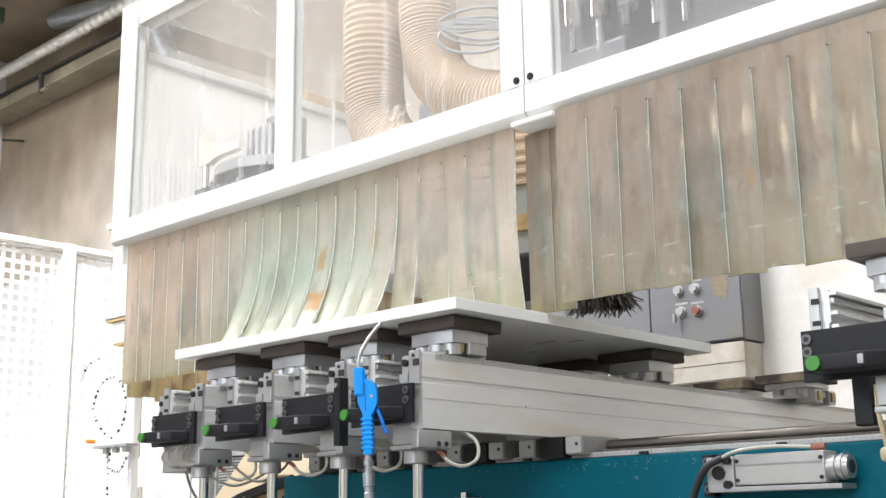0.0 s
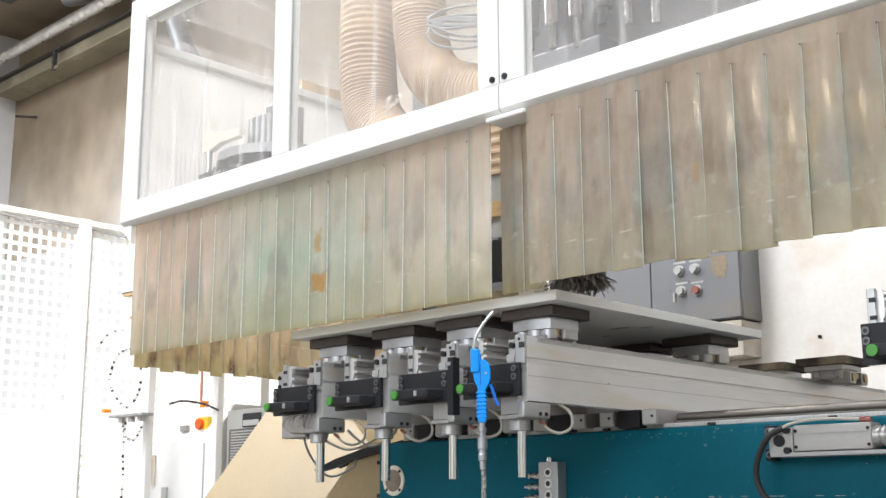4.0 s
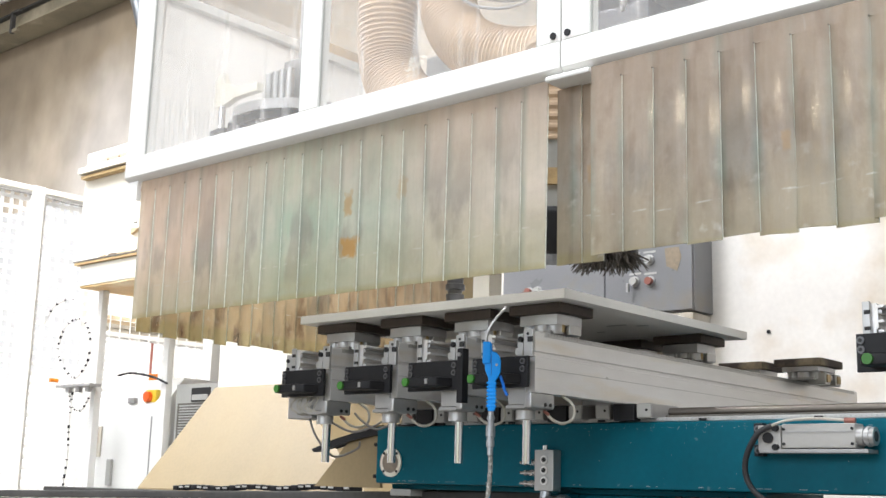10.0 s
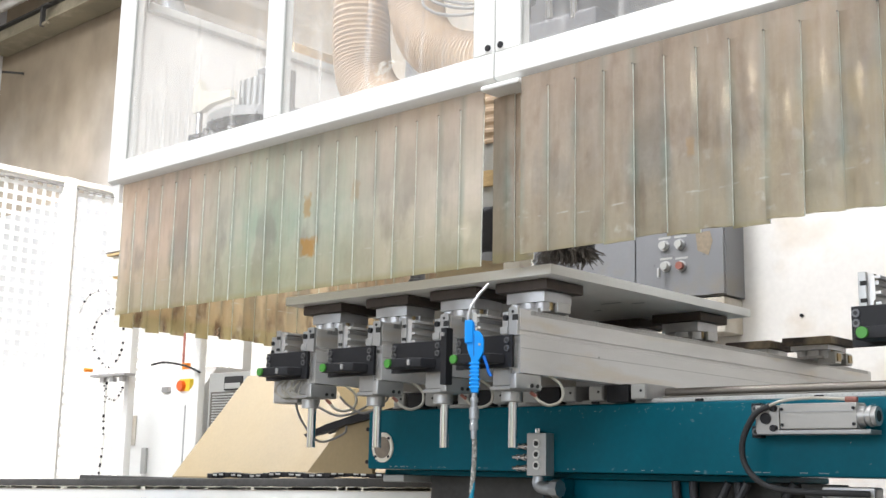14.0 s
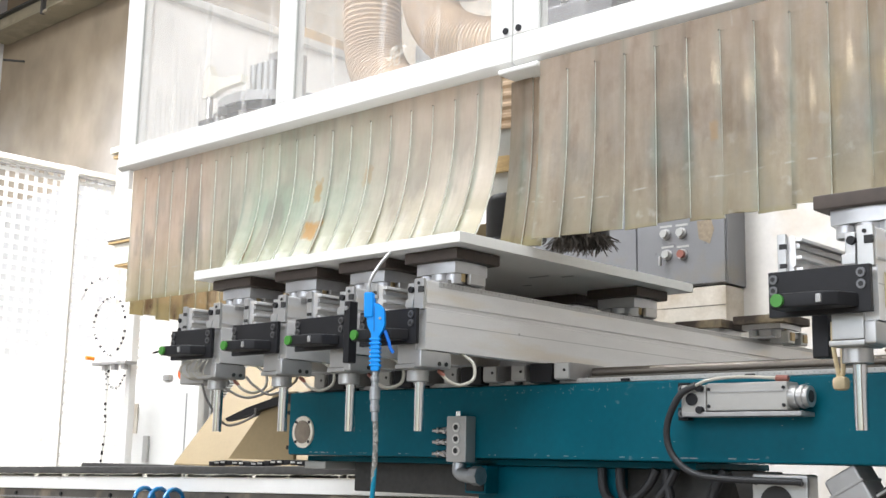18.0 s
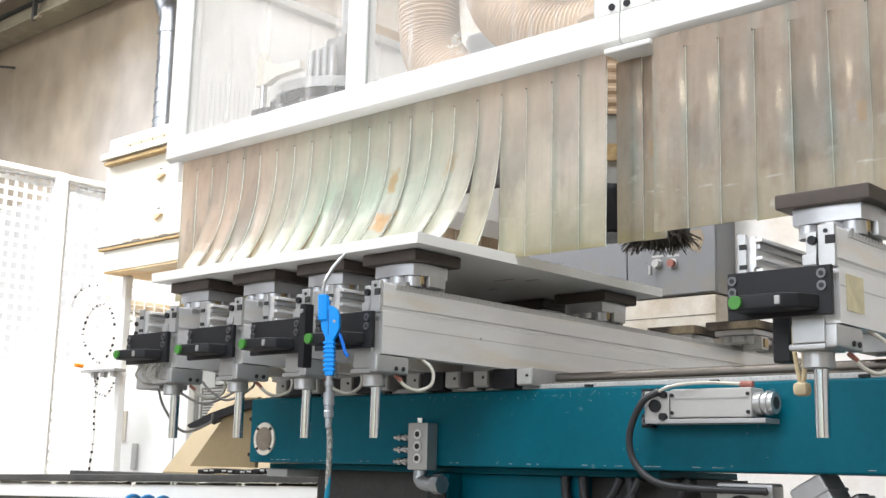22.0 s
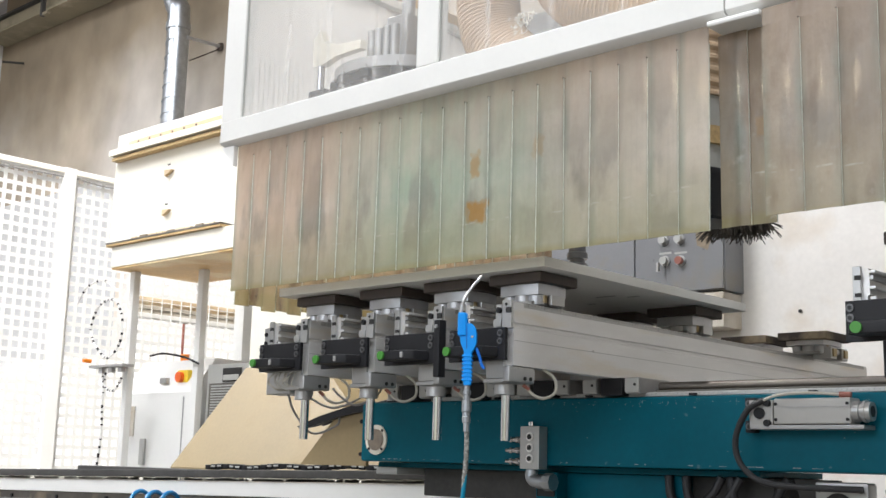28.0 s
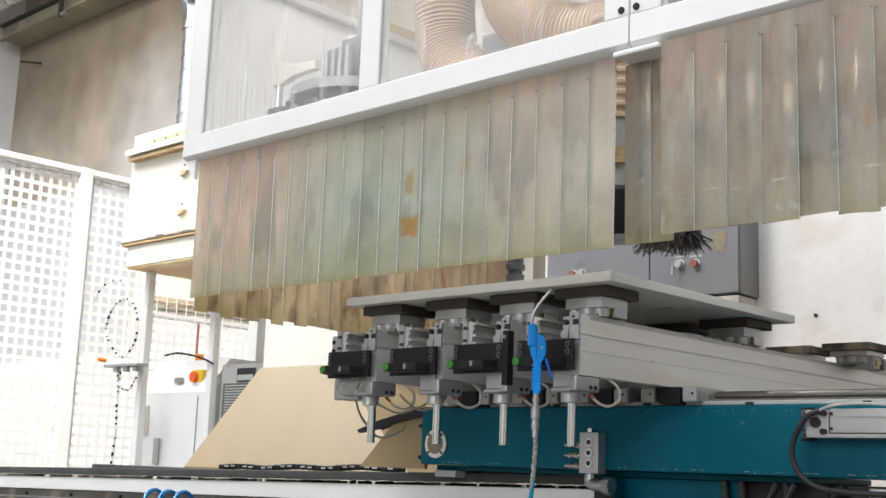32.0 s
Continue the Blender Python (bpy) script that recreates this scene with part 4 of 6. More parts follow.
part("bracket_bolt", cyl(B(), (-1.585, 1.781, E0 + 0.268), (-1.585, 1.785, E0 + 0.268), 0.004, 10), CAST, br)
vm = on_bed(thing("valve_manifold", (-2.14, 1.83, E0 + 0.2), "aluminium valve manifold with a tangle of grey tubes", "valve manifold"))
part("manifold", box(B(), -2.155, -2.07, 1.83, 1.9, E0 + 0.15, E0 + 0.2, 0.003), ALUX, vm)
part("manifold_column", box(B(), -2.158, -2.14, 1.82, 1.87, E0 + 0.2, E0 + 0.3, 0.002), ALUX, vm)
for z in (0.285, 0.265, 0.247):
    part("manifold_screw", cyl(B(), (-2.15, 1.817, E0 + z), (-2.15, 1.821, E0 + z), 0.005, 8), BLACK, vm)
part("side_knob", box(B(), -2.17, -2.158, 1.825, 1.845, E0 + 0.24, E0 + 0.255, 0.002), LAMPG, vm)
random.seed(4)
for k in range(12):
    x = -2.1 + 0.006 * k
    bm = tube(B(), smooth([(x, 1.815, E0 + 0.2), (x + random.uniform(-0.015, 0.015), 1.8, E0 + 0.185), (x + random.uniform(-0.02, 0.01), 1.805, E0 + 0.172), (x + random.uniform(-0.01, 0.02), 1.81, E0 + 0.16), (x - 0.005, 1.83, E0 + 0.158)]), 0.0013, 6)
    part("tangled_tube", bm, PALEHOSE, vm)
for k, (a, b) in enumerate((((-2.09, 1.84, 0.155), (-1.98, 1.9, 0.1)), ((-2.03, 1.84, 0.155), (-1.9, 1.9, 0.17)), ((-1.94, 1.84, 0.16), (-1.85, 1.9, 0.175)))):
    m_ = ((a[0] + b[0]) / 2, (a[1] + b[1]) / 2, min(a[2], b[2]) - 0.035)
    bm = tube(B(), smooth([(a[0], a[1], E0 + a[2]), (a[0] + 0.015, a[1] + 0.01, E0 + (a[2] + m_[2]) / 2), (m_[0], m_[1], E0 + m_[2]), (b[0] - 0.01, b[1], E0 + (b[2] + m_[2]) / 2), (b[0], b[1], E0 + b[2])]), 0.0026, 8)
    part("grey_tube", bm, mat("grey_tube", (0.17, 0.16, 0.15), 0.5), vm)
ec = on_bed(thing("energy_cable", (-2.2, 2.1, E0 + 0.15), "thick black cables sweeping onto the bed end", "cable"))
bm = prism(B(), [(x, E0 + z) for x, z in ((-2.422, 0.093), (-2.337, 0.119), (-2.2, 0.148), (-1.95, 0.16), (-1.95, 0.14), (-2.2, 0.127), (-2.272, 0.115), (-2.357, 0.094), (-2.412, 0.086))], "y", 2.155, 2.17)
part("ribbon", bm, BLACK, ec, "flat black cable ribbon")
part("cable", tube(B(), smooth([(-1.9, 2.2, E0 + 0.165), (-2.1, 2.18, E0 + 0.155), (-2.24, 2.18, E0 + 0.125), (-2.35, 2.18, E0 + 0.1)]), 0.006, 10), CABLE, ec)

lb = on_bed(thing("paper_label", (-0.622, 1.85, E0 + 0.23), "yellowed blank paper label on the rail flank", "label"))
part("paper", box(B(), -0.6215, -0.6207, 1.834, 1.884, E0 + 0.206, E0 + 0.252), mat("old_paper", (0.62, 0.55, 0.36), 0.8, var=0.15, scale=30), lb)
tw = on_bed(thing("tied_strap", (-0.7, 1.86, E0 + 0.19), "beige twisted strap hanging from the console", "strap"))
for k, dx in enumerate((0, 0.012)):
    part("strap", tube(B(), smooth([(-0.705 + dx, 1.86, E0 + 0.195), (-0.704 + dx, 1.858, E0 + 0.16), (-0.7 + dx * 0.6, 1.86, E0 + 0.13), (-0.697, 1.86, E0 + 0.112 + 0.008 * k)]), 0.0032, 8), mat("beige_strap", (0.5, 0.4, 0.24), 0.7, var=0.2), tw)
part("knot", box(B(), -0.706, -0.686, 1.85, 1.87, E0 + 0.104, E0 + 0.122, 0.006), mat("strap_knot", (0.55, 0.45, 0.28), 0.7, var=0.2), tw)
gd = on_bed(thing("cable_guide", (-0.72, 1.87, E0 + 0.19), "black plastic cable guide under the console", "cable guide"))
part("guide", box(B(), -0.736, -0.712, 1.86, 1.88, E0 + 0.148, E0 + 0.2215, 0.003), BLACK, gd)

# ---- workpiece board ----
board = on_bed(thing("workpiece_board", (-1.747, 2.2165, E0 + 0.3735), "flat white laminated panel lying on the suction pods", "panel"))
part("panel", box(B(), -2.133, -1.361, 1.836, 2.594, E0 + 0.3735, E0 + 0.3925, 0.0008), BOARD, board)
for k, (x, y, w) in enumerate(((-1.52, 2.22, 0.05), (-1.46, 2.25, 0.03), (-1.6, 2.3, 0.02))):
    part("printed_mark", box(B(), x, x + w, y, y + 0.008, E0 + 0.3729, E0 + 0.3734), CAST, board, "row of small unreadable printed marks")

# ---- blue air gun ----
gx, gy = -1.466, 1.735
gun = thing("air_blow_gun", (gx, gy, E0 + 0.25), "bright blue plastic air blow gun hanging on its hose", "air gun")
sil = [(-0.019, 0.279), (0.001, 0.279), (0.003, 0.277), (0.003, 0.262), (0.017, 0.261), (0.028, 0.254), (0.032, 0.243), (0.032, 0.224), (0.025, 0.214), (0.0165, 0.206), (0.0165, 0.15), (0.0145, 0.147), (-0.0065, 0.147), (-0.008, 0.15), (-0.0075, 0.21), (-0.018, 0.224), (-0.02, 0.232)]
bm = prism(B(), [(gx + 0.003 + 0.6 * a, E0 + z) for a, z in sil], "y", gy - 0.0075, gy + 0.0075)
bmesh.ops.bevel(bm, geom=list(bm.edges), offset=0.002, segments=2, affect="EDGES", profile=0.5)
body = part("body", bm, BLUE, gun)
for k in range(7):
    part("grip_rib", box(B(), gx - 0.0046, gx + 0.0147, gy - 0.0084, gy + 0.0084, E0 + 0.155 + k * 0.0073, E0 + 0.1592 + k * 0.0073, 0.0015), BLUE, body)
part("nozzle_block", box(B(), gx - 0.0135, gx + 0.0025, gy - 0.0105, gy + 0.0105, E0 + 0.238, E0 + 0.281, 0.0025), BLUE, body)
part("body_seam", box(B(), gx + 0.0032, gx + 0.0046, gy - 0.0082, gy - 0.007, E0 + 0.214, E0 + 0.256), mat("seam_blue", (0.0, 0.1, 0.4), 0.5), body)
part("body_screw", cyl(B(), (gx + 0.014, gy - 0.0085, E0 + 0.236), (gx + 0.014, gy - 0.0072, E0 + 0.236), 0.0025, 8), CAST, body)
part("hang_loop", box(B(), gx + 0.003, gx + 0.0095, gy - 0.006, gy + 0.006, E0 + 0.27, E0 + 0.2765, 0.001), LAMPG, gun)
bm = tube(B(), smooth([(gx + 0.021, gy, E0 + 0.216), (gx + 0.027, gy, E0 + 0.2), (gx + 0.031, gy, E0 + 0.186), (gx + 0.036, gy, E0 + 0.178)], 4), 0.003, 8)
part("trigger", bm, mat("dark_blue_plastic", (0.0, 0.14, 0.6), 0.35), gun, "darker blue trigger lever")
bm = tube(B(), smooth([(gx - 0.008, gy, E0 + 0.277), (gx - 0.005, gy, E0 + 0.3), (gx + 0.004, gy, E0 + 0.318), (gx + 0.014, gy, E0 + 0.332), (gx + 0.03, gy, E0 + 0.35)], 5), 0.003, 8)
part("nozzle_tube", bm, ALUX, gun, "thin bent chrome nozzle")
part("coupling", lathe(B(), (gx + 0.005, gy), [(E0 + z, r) for z, r in ((0.148, 0.0055), (0.139, 0.0055), (0.138, 0.0075), (0.131, 0.0075), (0.13, 0.006), (0.121, 0.006), (0.12, 0.009), (0.1, 0.009), (0.099, 0.0072), (0.091, 0.0072), (0.09, 0.0082), (0.08, 0.0078), (0.079, 0.0055), (0.064, 0.0055))]), ZINC, gun, "steel quick coupling")
bm = tube(B(), smooth([(gx + 0.005, gy, E0 + 0.078), (gx + 0.006, gy + 0.004, E0 + 0.05), (gx + 0.004, gy + 0.012, E0 + 0.01), (gx + 0.0, gy + 0.02, E0 - 0.035)]), 0.0046, 10)
part("hose_sleeve", bm, mat("braided_clear_sleeve", (0.36, 0.36, 0.34), 0.25, metal=0.4, var=0.4, scale=150, fine=400, bump=0.3), gun)
bm = tube(B(), smooth([(gx + 0.004, gy + 0.012, E0 + 0.012), (gx + 0.0, gy + 0.02, E0 - 0.04), (gx - 0.012, gy + 0.03, E0 - 0.12), (gx - 0.04, gy + 0.03, E0 - 0.25), (gx - 0.06, gy + 0.03, E0 - 0.36)]), 0.0042, 10)
part("hose", bm, mat("teal_hose", (0.0, 0.22, 0.36), 0.35), gun, "teal blue air hose")

# ---- hood ----
HZ, HY = E0 + 0.735, 1.66
HX0, HX1, HTOP, HYB = -2.714, 2.2, E0 + 1.382, 3.0
hood = thing("machine_hood", (-1.0, HY + 0.4, HZ), "white sheet-metal machine hood with clear windows", "machine hood")
RAIL = 0.062


def hpart(name, bm, m, label="", parent=None, at=None, round_=True):
    return part(name, bm, m, parent or hood, label, at, round_)


D = 0.045
for x0, x1 in ((HX0 + 0.001, -1.3615), (-1.3585, HX1)):
    hpart("bottom_rail", prism(B(), [(HY, HZ + 0.012), (HY + 0.003, HZ + 0.008), (HY + 0.02, HZ), (HY + 0.026, HZ), (HY + 0.026, HZ + RAIL), (HY + 0.002, HZ + RAIL), (HY, HZ + RAIL - 0.002)], "x", x0, x1), WHITE)
hpart("corner_post", box(B(), HX0, -2.639, HY + 0.0003, HY + 0.03, HZ + RAIL - 0.002, HTOP, 0.003), WHITE)
hpart("corner_return", box(B(), HX0 + 0.002, -2.69, HY + 0.0305, HY + 0.07, HZ + RAIL - 0.002, HTOP, 0.003), WHITE)
hpart("corner_foot", prism(B(), [(HX0 + 0.002, HZ - 0.0005), (-2.667, HZ - 0.05), (-2.664, HZ - 0.05), (-2.664, HZ - 0.0005)], "y", HY + 0.006, HY + 0.018), WHITE)
hpart("mullion", box(B(), -2.064, -2.004, HY + 0.0005, HY + 0.03, HZ + RAIL, HTOP - 0.072, 0.003), WHITE)
hpart("door_post", box(B(), -1.4145, -1.3615, HY + 0.0005, HY + 0.03, HZ + RAIL, HTOP - 0.072, 0.003), WHITE)
hpart("door_post", box(B(), -1.3585, -1.297, HY + 0.0005, HY + 0.03, HZ + RAIL, HTOP - 0.072, 0.003), WHITE)
hpart("door_post", box(B(), -0.3, -0.22, HY + 0.0005, HY + D, HZ + RAIL, HTOP - 0.072, 0.003), WHITE)
hpart("top_rail", box(B(), -2.63, HX1, HY, HY + D, HTOP - 0.072, HTOP, 0.004), WHITE)
for x in (-1.376, -1.3445):
    hpart("lock_hole", cyl(B(), (x, HY - 0.0025, HZ + 0.074), (x, HY + 0.003, HZ + 0.074), 0.0065, 18), BLACK, "small black lock hole")
for x0, x1 in ((-2.639, -2.064), (-2.004, -1.4145), (-1.297, -0.3), (-0.22, HX1)):
    hpart("window_pane", box(B(), x0 + 0.001, x1 - 0.001, HY + 0.008, HY + 0.012, HZ + RAIL + 0.0005, HTOP - 0.0725), PANE, "hazy dusty acrylic window pane").visible_shadow = False
    for a, b in ((x0 + 0.0005, x0 + 0.003), (x1 - 0.003, x1 - 0.0005)):
        hpart("pane_gasket", box(B(), a, b, HY + 0.004, HY + 0.0075, HZ + RAIL + 0.001, HTOP - 0.074), LAMPG)
# lip bracket in the curtain gap
hpart("gap_lip", box(B(), -1.392, -1.296, HY - 0.004, HY + 0.055, HZ - 0.012, HZ - 0.001, 0.004), WHITE, "folded white lip over the curtain gap")
# left side wall
hpart("side_rail", box(B(), -2.718, -2.683, HY + 0.0705, HYB, HZ, HZ + RAIL, 0.003), WHITE)
hpart("side_panel", box(B(), -2.712, -2.706, HY + 0.0705, HYB - 0.05, HZ + RAIL, E0 + 1.25), MILKY, "milky white translucent side panel")
hpart("side_mid_rail", box(B(), -2.718, -2.683, HY + 0.0705, HYB - 0.05, E0 + 1.25, E0 + 1.274, 0.003), WHITE)
hpart("side_pane", box(B(), -2.706, -2.702, HY + 0.0705, HYB - 0.05, E0 + 1.2745, HTOP - 0.072), PANE).visible_shadow = False
# Sheet added to block the bright background seen between the hoses.
hpart("side_view_block", box(B(), -2.701, -2.694, HY + 0.6, HYB - 0.055, E0 + 1.275, HTOP - 0.074), TAN, "beige sheet added to hide the bright view outside")
hpart("rear_post", box(B(), -2.718, -2.663, HYB - 0.05, HYB, HZ, HTOP, 0.003), WHITE)
hpart("roof_sheet", box(B(), HX0, HX1, HY, HYB, HTOP + 0.001, HTOP + 0.007), PANE, "clear acrylic roof sheet").visible_shadow = False
for k in range(10):
    y = HY + 0.1 + k * 0.0155
    hpart("panel_rib", box(B(), -2.7057, -2.7048, y, y + 0.003, HZ + RAIL + 0.01, E0 + 0.985 - 0.004 * (k % 3)), WHITE)

# curtains: a continuous top band with slit strips below
ZS = HZ - 0.03
SEG_N, STRIP_L = 13, 0.318
PITCH, PITCH_R = 0.0601, 0.062
STRIPS = []


def strip_mesh(w, l, u0=0.0, v0=0.0, cut=0.0, mats=None, cup=0.002, caps=True):
    """A thin cupped strip piece hanging from its top edge; u0, v0: where it sits on the curtain, in metres."""
    t, h, n = 0.0014, w / 2, 4
    sec = [(-h + 2 * h * k / n, cup * ((2 * k / n - 1) ** 2 - 1)) for k in range(n + 1)]
    sec = [(x, y - t) for x, y in sec] + [(x, y + t) for x, y in reversed(sec)]
    bm = B()
    a = [bm.verts.new((x, y, 0)) for x, y in sec]
    b = [bm.verts.new((x, y, -l + (cut if x > 0 else 0))) for x, y in sec]
    m = len(sec)
    for i in range(m):
        f = bm.faces.new((a[i], a[(i + 1) % m], b[(i + 1) % m], b[i]))
        f.material_index = 1 if i in (n, m - 1) else 0
    if caps:
        bm.faces.new(a[::-1])
        bm.faces.new(b)
    uv = bm.loops.layers.uv.new("UVMap")
    for f in bm.faces:
        for lp in f.loops:
            lp[uv].uv = (u0 + lp.vert.co.x, v0 - lp.vert.co.z)
    return finish(bm, mats, (0, 0, 0), True)


def hang(name, mesh, parent, at, turn=(0, 0, 0)):
    s = new(name, mesh)
    s.parent, s.location, s.rotation_euler = parent, at, [radians(a) for a in turn]
    return s


def pieces_of(x, top, u, rr, w, l, v0, m, gap=0.0):
    """One strip in short pieces that can curl; gap: how far a strip in or beside the curtain gap lags behind the hood."""
    seg = l / SEG_N
    kit = [strip_mesh(w, seg, u, v0 + k * seg, 0, [m, EDGE], caps=k == SEG_N - 1) for k in range(SEG_N)]
    s = hang("curtain_strip", kit[0], hood, top, (0, rr.uniform(-0.5, 0.7), -2.2 + rr.uniform(-0.9, 0.9)))
    pieces = [hang("strip_piece", kit[k], s, (0, 0, -k * seg)) for k in range(1, SEG_N)]
    STRIPS.append((x, pieces, seg, rr.random(), gap))


def curtain(n, x0, y, m, bend, pitch=PITCH, short=0.0):
    """n strips from x0 towards +x at the depth y; bend: built in short pieces that can curl."""
    for i in range(n):
        x = x0 + (i + 0.5) * pitch
        top = Vector((x, y, ZS)) - ORIGIN[hood]
        rr = random.Random(i * 7 + 3)
        if not bend and i < 3:
            pieces_of(x, top, x - x0, rr, pitch * 1.06, STRIP_L - short, 0.03, m, (0.75, 0.5, 0.25)[i])
            continue
        if bend:
            pieces_of(x, top, x - x0, rr, pitch * 1.045, STRIP_L, 0.03, m)
        else:
            l = STRIP_L - short + rr.uniform(-0.003, 0.005)
            hang("curtain_strip", strip_mesh(pitch * 1.045, l, x - x0, 0.03, rr.choice((0, 0, 0.004, -0.003)), [m, EDGE]), hood, top, (rr.uniform(-0.6, 0.6), rr.uniform(-0.5, 0.6), -2.2 + rr.uniform(-0.9, 0.9)))


def band(x0, x1, y):
    """The uncut top band of a curtain."""
    bm = box(B(), x0, x1, y - 0.0016, y + 0.0016, ZS, HZ - 0.0008)
    uv = bm.loops.layers.uv.new("UVMap")
    for f in bm.faces:
        for lp in f.loops:
            lp[uv].uv = (lp.vert.co.x - x0, HZ - lp.vert.co.z)
    return bm


curtain(21, -2.663, HY + 0.02, STRIP, True)
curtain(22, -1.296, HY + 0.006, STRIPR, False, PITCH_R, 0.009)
hpart("curtain_band", band(-2.663, -1.401, HY + 0.02), STRIP, "uncut top band of the strip curtain")
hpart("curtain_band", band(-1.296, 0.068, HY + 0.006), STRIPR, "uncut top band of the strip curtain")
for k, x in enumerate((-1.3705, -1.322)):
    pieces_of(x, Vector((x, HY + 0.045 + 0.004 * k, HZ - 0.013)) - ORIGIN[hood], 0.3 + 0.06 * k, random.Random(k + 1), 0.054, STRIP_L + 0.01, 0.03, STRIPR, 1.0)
for i in range(30):
    rr = random.Random(i + 50)
    hang("side_curtain_strip", strip_mesh(0.0415, 0.376 + rr.uniform(-0.006, 0.006), (i + 0.5) * 0.04, 0.0, 0, [STRIPB, EDGE]), hood, Vector((-2.672 + 0.002 * (i % 2), HY + 0.06 + i * 0.04, HZ)) - ORIGIN[hood], (0, 0, 90 + rr.uniform(-6, 6)))
# rivet holes at the tops of the slits
for x0, n_, y, pt in ((-2.663, 21, HY + 0.02, PITCH), (-1.296, 22, HY + 0.006, PITCH_R)):
    for i in range(1, n_):
        x = x0 + i * pt
        hpart("slit_hole", cyl(B(), (x, y - 0.003, ZS + 0.0005), (x, y - 0.0017, ZS + 0.0005), 0.0013, 8), DARK)

# ---- inside the hood: tool carousel, hoses, cables ----
CX, CY, CZ = -2.335, 1.9, E0 + 0.87
car = thing("tool_carousel", (CX, CY, CZ), "round grey tool changer carousel with black grippers", "tool changer")
bm = cyl(B(), (CX, CY, CZ), (CX, CY, CZ + 0.025), 0.165, 48)
part("disc", bm, CAST, car)
part("lower_ring", cyl(B(), (CX, CY, CZ - 0.022), (CX, CY, CZ - 0.001), 0.158, 40), BLACK, car)
part("hub", cyl(B(), (CX, CY, CZ + 0.025), (CX, CY, CZ + 0.045), 0.07, 28), LAMPG, car)
for k in range(14):
    a = k * 2 * math.pi / 14
    m_ = Matrix.Translation((CX, CY, CZ - 0.013)) @ Matrix.Rotation(a, 4, "Z")
    g = part("gripper", box(B(), 0.146, 0.174, -0.013, 0.013, -0.013, 0.011, 0.003, m_), BLACK, car)
    part("tool_pin", cyl(B(), m_ @ Vector((0.165, 0, -0.02)), m_ @ Vector((0.165, 0, 0.02)), 0.004, 8), CAST, g)
bm = prism(B(), [(CX - 0.228, CZ + 0.074), (CX - 0.228, CZ + 0.145), (CX - 0.206, CZ + 0.165), (CX - 0.19, CZ + 0.132), (CX - 0.14, CZ + 0.114), (CX - 0.06, CZ + 0.108), (CX - 0.06, CZ + 0.088), (CX - 0.15, CZ + 0.086), (CX - 0.188, CZ + 0.074)], "y", CY - 0.09, CY - 0.07)
part("arm", bm, CREAMW, car, "pale cast arm")
part("arm_rod", cyl(B(), (CX - 0.207, CY - 0.08, CZ + 0.012), (CX - 0.207, CY - 0.08, CZ + 0.074), 0.009, 14), STEEL, car)
part("arm_foot", box(B(), CX - 0.23, CX - 0.17, CY - 0.1, CY - 0.06, CZ - 0.022, CZ + 0.0115, 0.006), BLACK, car)
for k in range(4):
    part("valve_cylinder", cyl(B(), (CX - 0.085 + 0.026 * k, CY - 0.03, CZ + 0.045), (CX - 0.085 + 0.026 * k, CY - 0.03, CZ + 0.15), 0.011, 14), ALUX, car)
part("cylinder", box(B(), CX - 0.1, CX - 0.06, CY - 0.015, CY + 0.02, CZ + 0.045, CZ + 0.12, 0.005), ALUX, car)
part("drive_box", box(B(), CX - 0.07, CX + 0.0, CY + 0.0, CY + 0.08, CZ + 0.0455, CZ + 0.19, 0.005), CAST, car)
part("mast", cyl(B(), (CX - 0.035, CY + 0.04, CZ + 0.19), (CX - 0.035, CY + 0.04, HTOP), 0.016, 16), CAST, car)
tagged(car, group="machinery inside the hood")


def corrugated(name, pts, r, label):
    P = smooth(pts, 44)
    bm = tube(B(), P, r, 32, rad=lambda i: r * (1.05, 1.055, 0.99, 0.965)[i % 4])
    o = thing(name, P[0], label, "hose", "extraction hoses in the hood")
    part("hose_wall", bm, HOSE, o)
    return o


h1 = corrugated("extraction_hose", [(-2.42, 2.3, E0 + 1.7), (-2.43, 2.3, E0 + 1.45), (-2.43, 2.3, E0 + 1.25), (-2.4, 2.3, E0 + 1.12), (-2.3, 2.3, E0 + 1.02), (-2.15, 2.31, E0 + 0.97), (-2.0, 2.33, E0 + 0.96)], 0.082, "cream corrugated extraction hose hanging down")
h2 = corrugated("extraction_hose", [(-2.21, 2.3, E0 + 1.7), (-2.215, 2.3, E0 + 1.46), (-2.205, 2.3, E0 + 1.31), (-2.155, 2.29, E0 + 1.2), (-2.065, 2.28, E0 + 1.125), (-1.95, 2.28, E0 + 1.08), (-1.83, 2.3, E0 + 1.065)], 0.076, "cream corrugated extraction hose curving sideways")
cb_ = thing("spindle_unit", (-1.6, 2.4, E0 + 1.1), "dark drilling spindle unit with looped cables", "spindle")
part("housing", box(B(), -1.95, -1.35, 2.45, 2.7, E0 + 1.1, E0 + 1.37, 0.02), STEELD, cb_)
part("plate", box(B(), -2.66, -1.35, 2.71, 2.73, E0 + 0.85, E0 + 1.37, 0.01), mat("grey_steel_plate", (0.13, 0.125, 0.12), 0.5, metal=0.3, var=0.1), cb_)
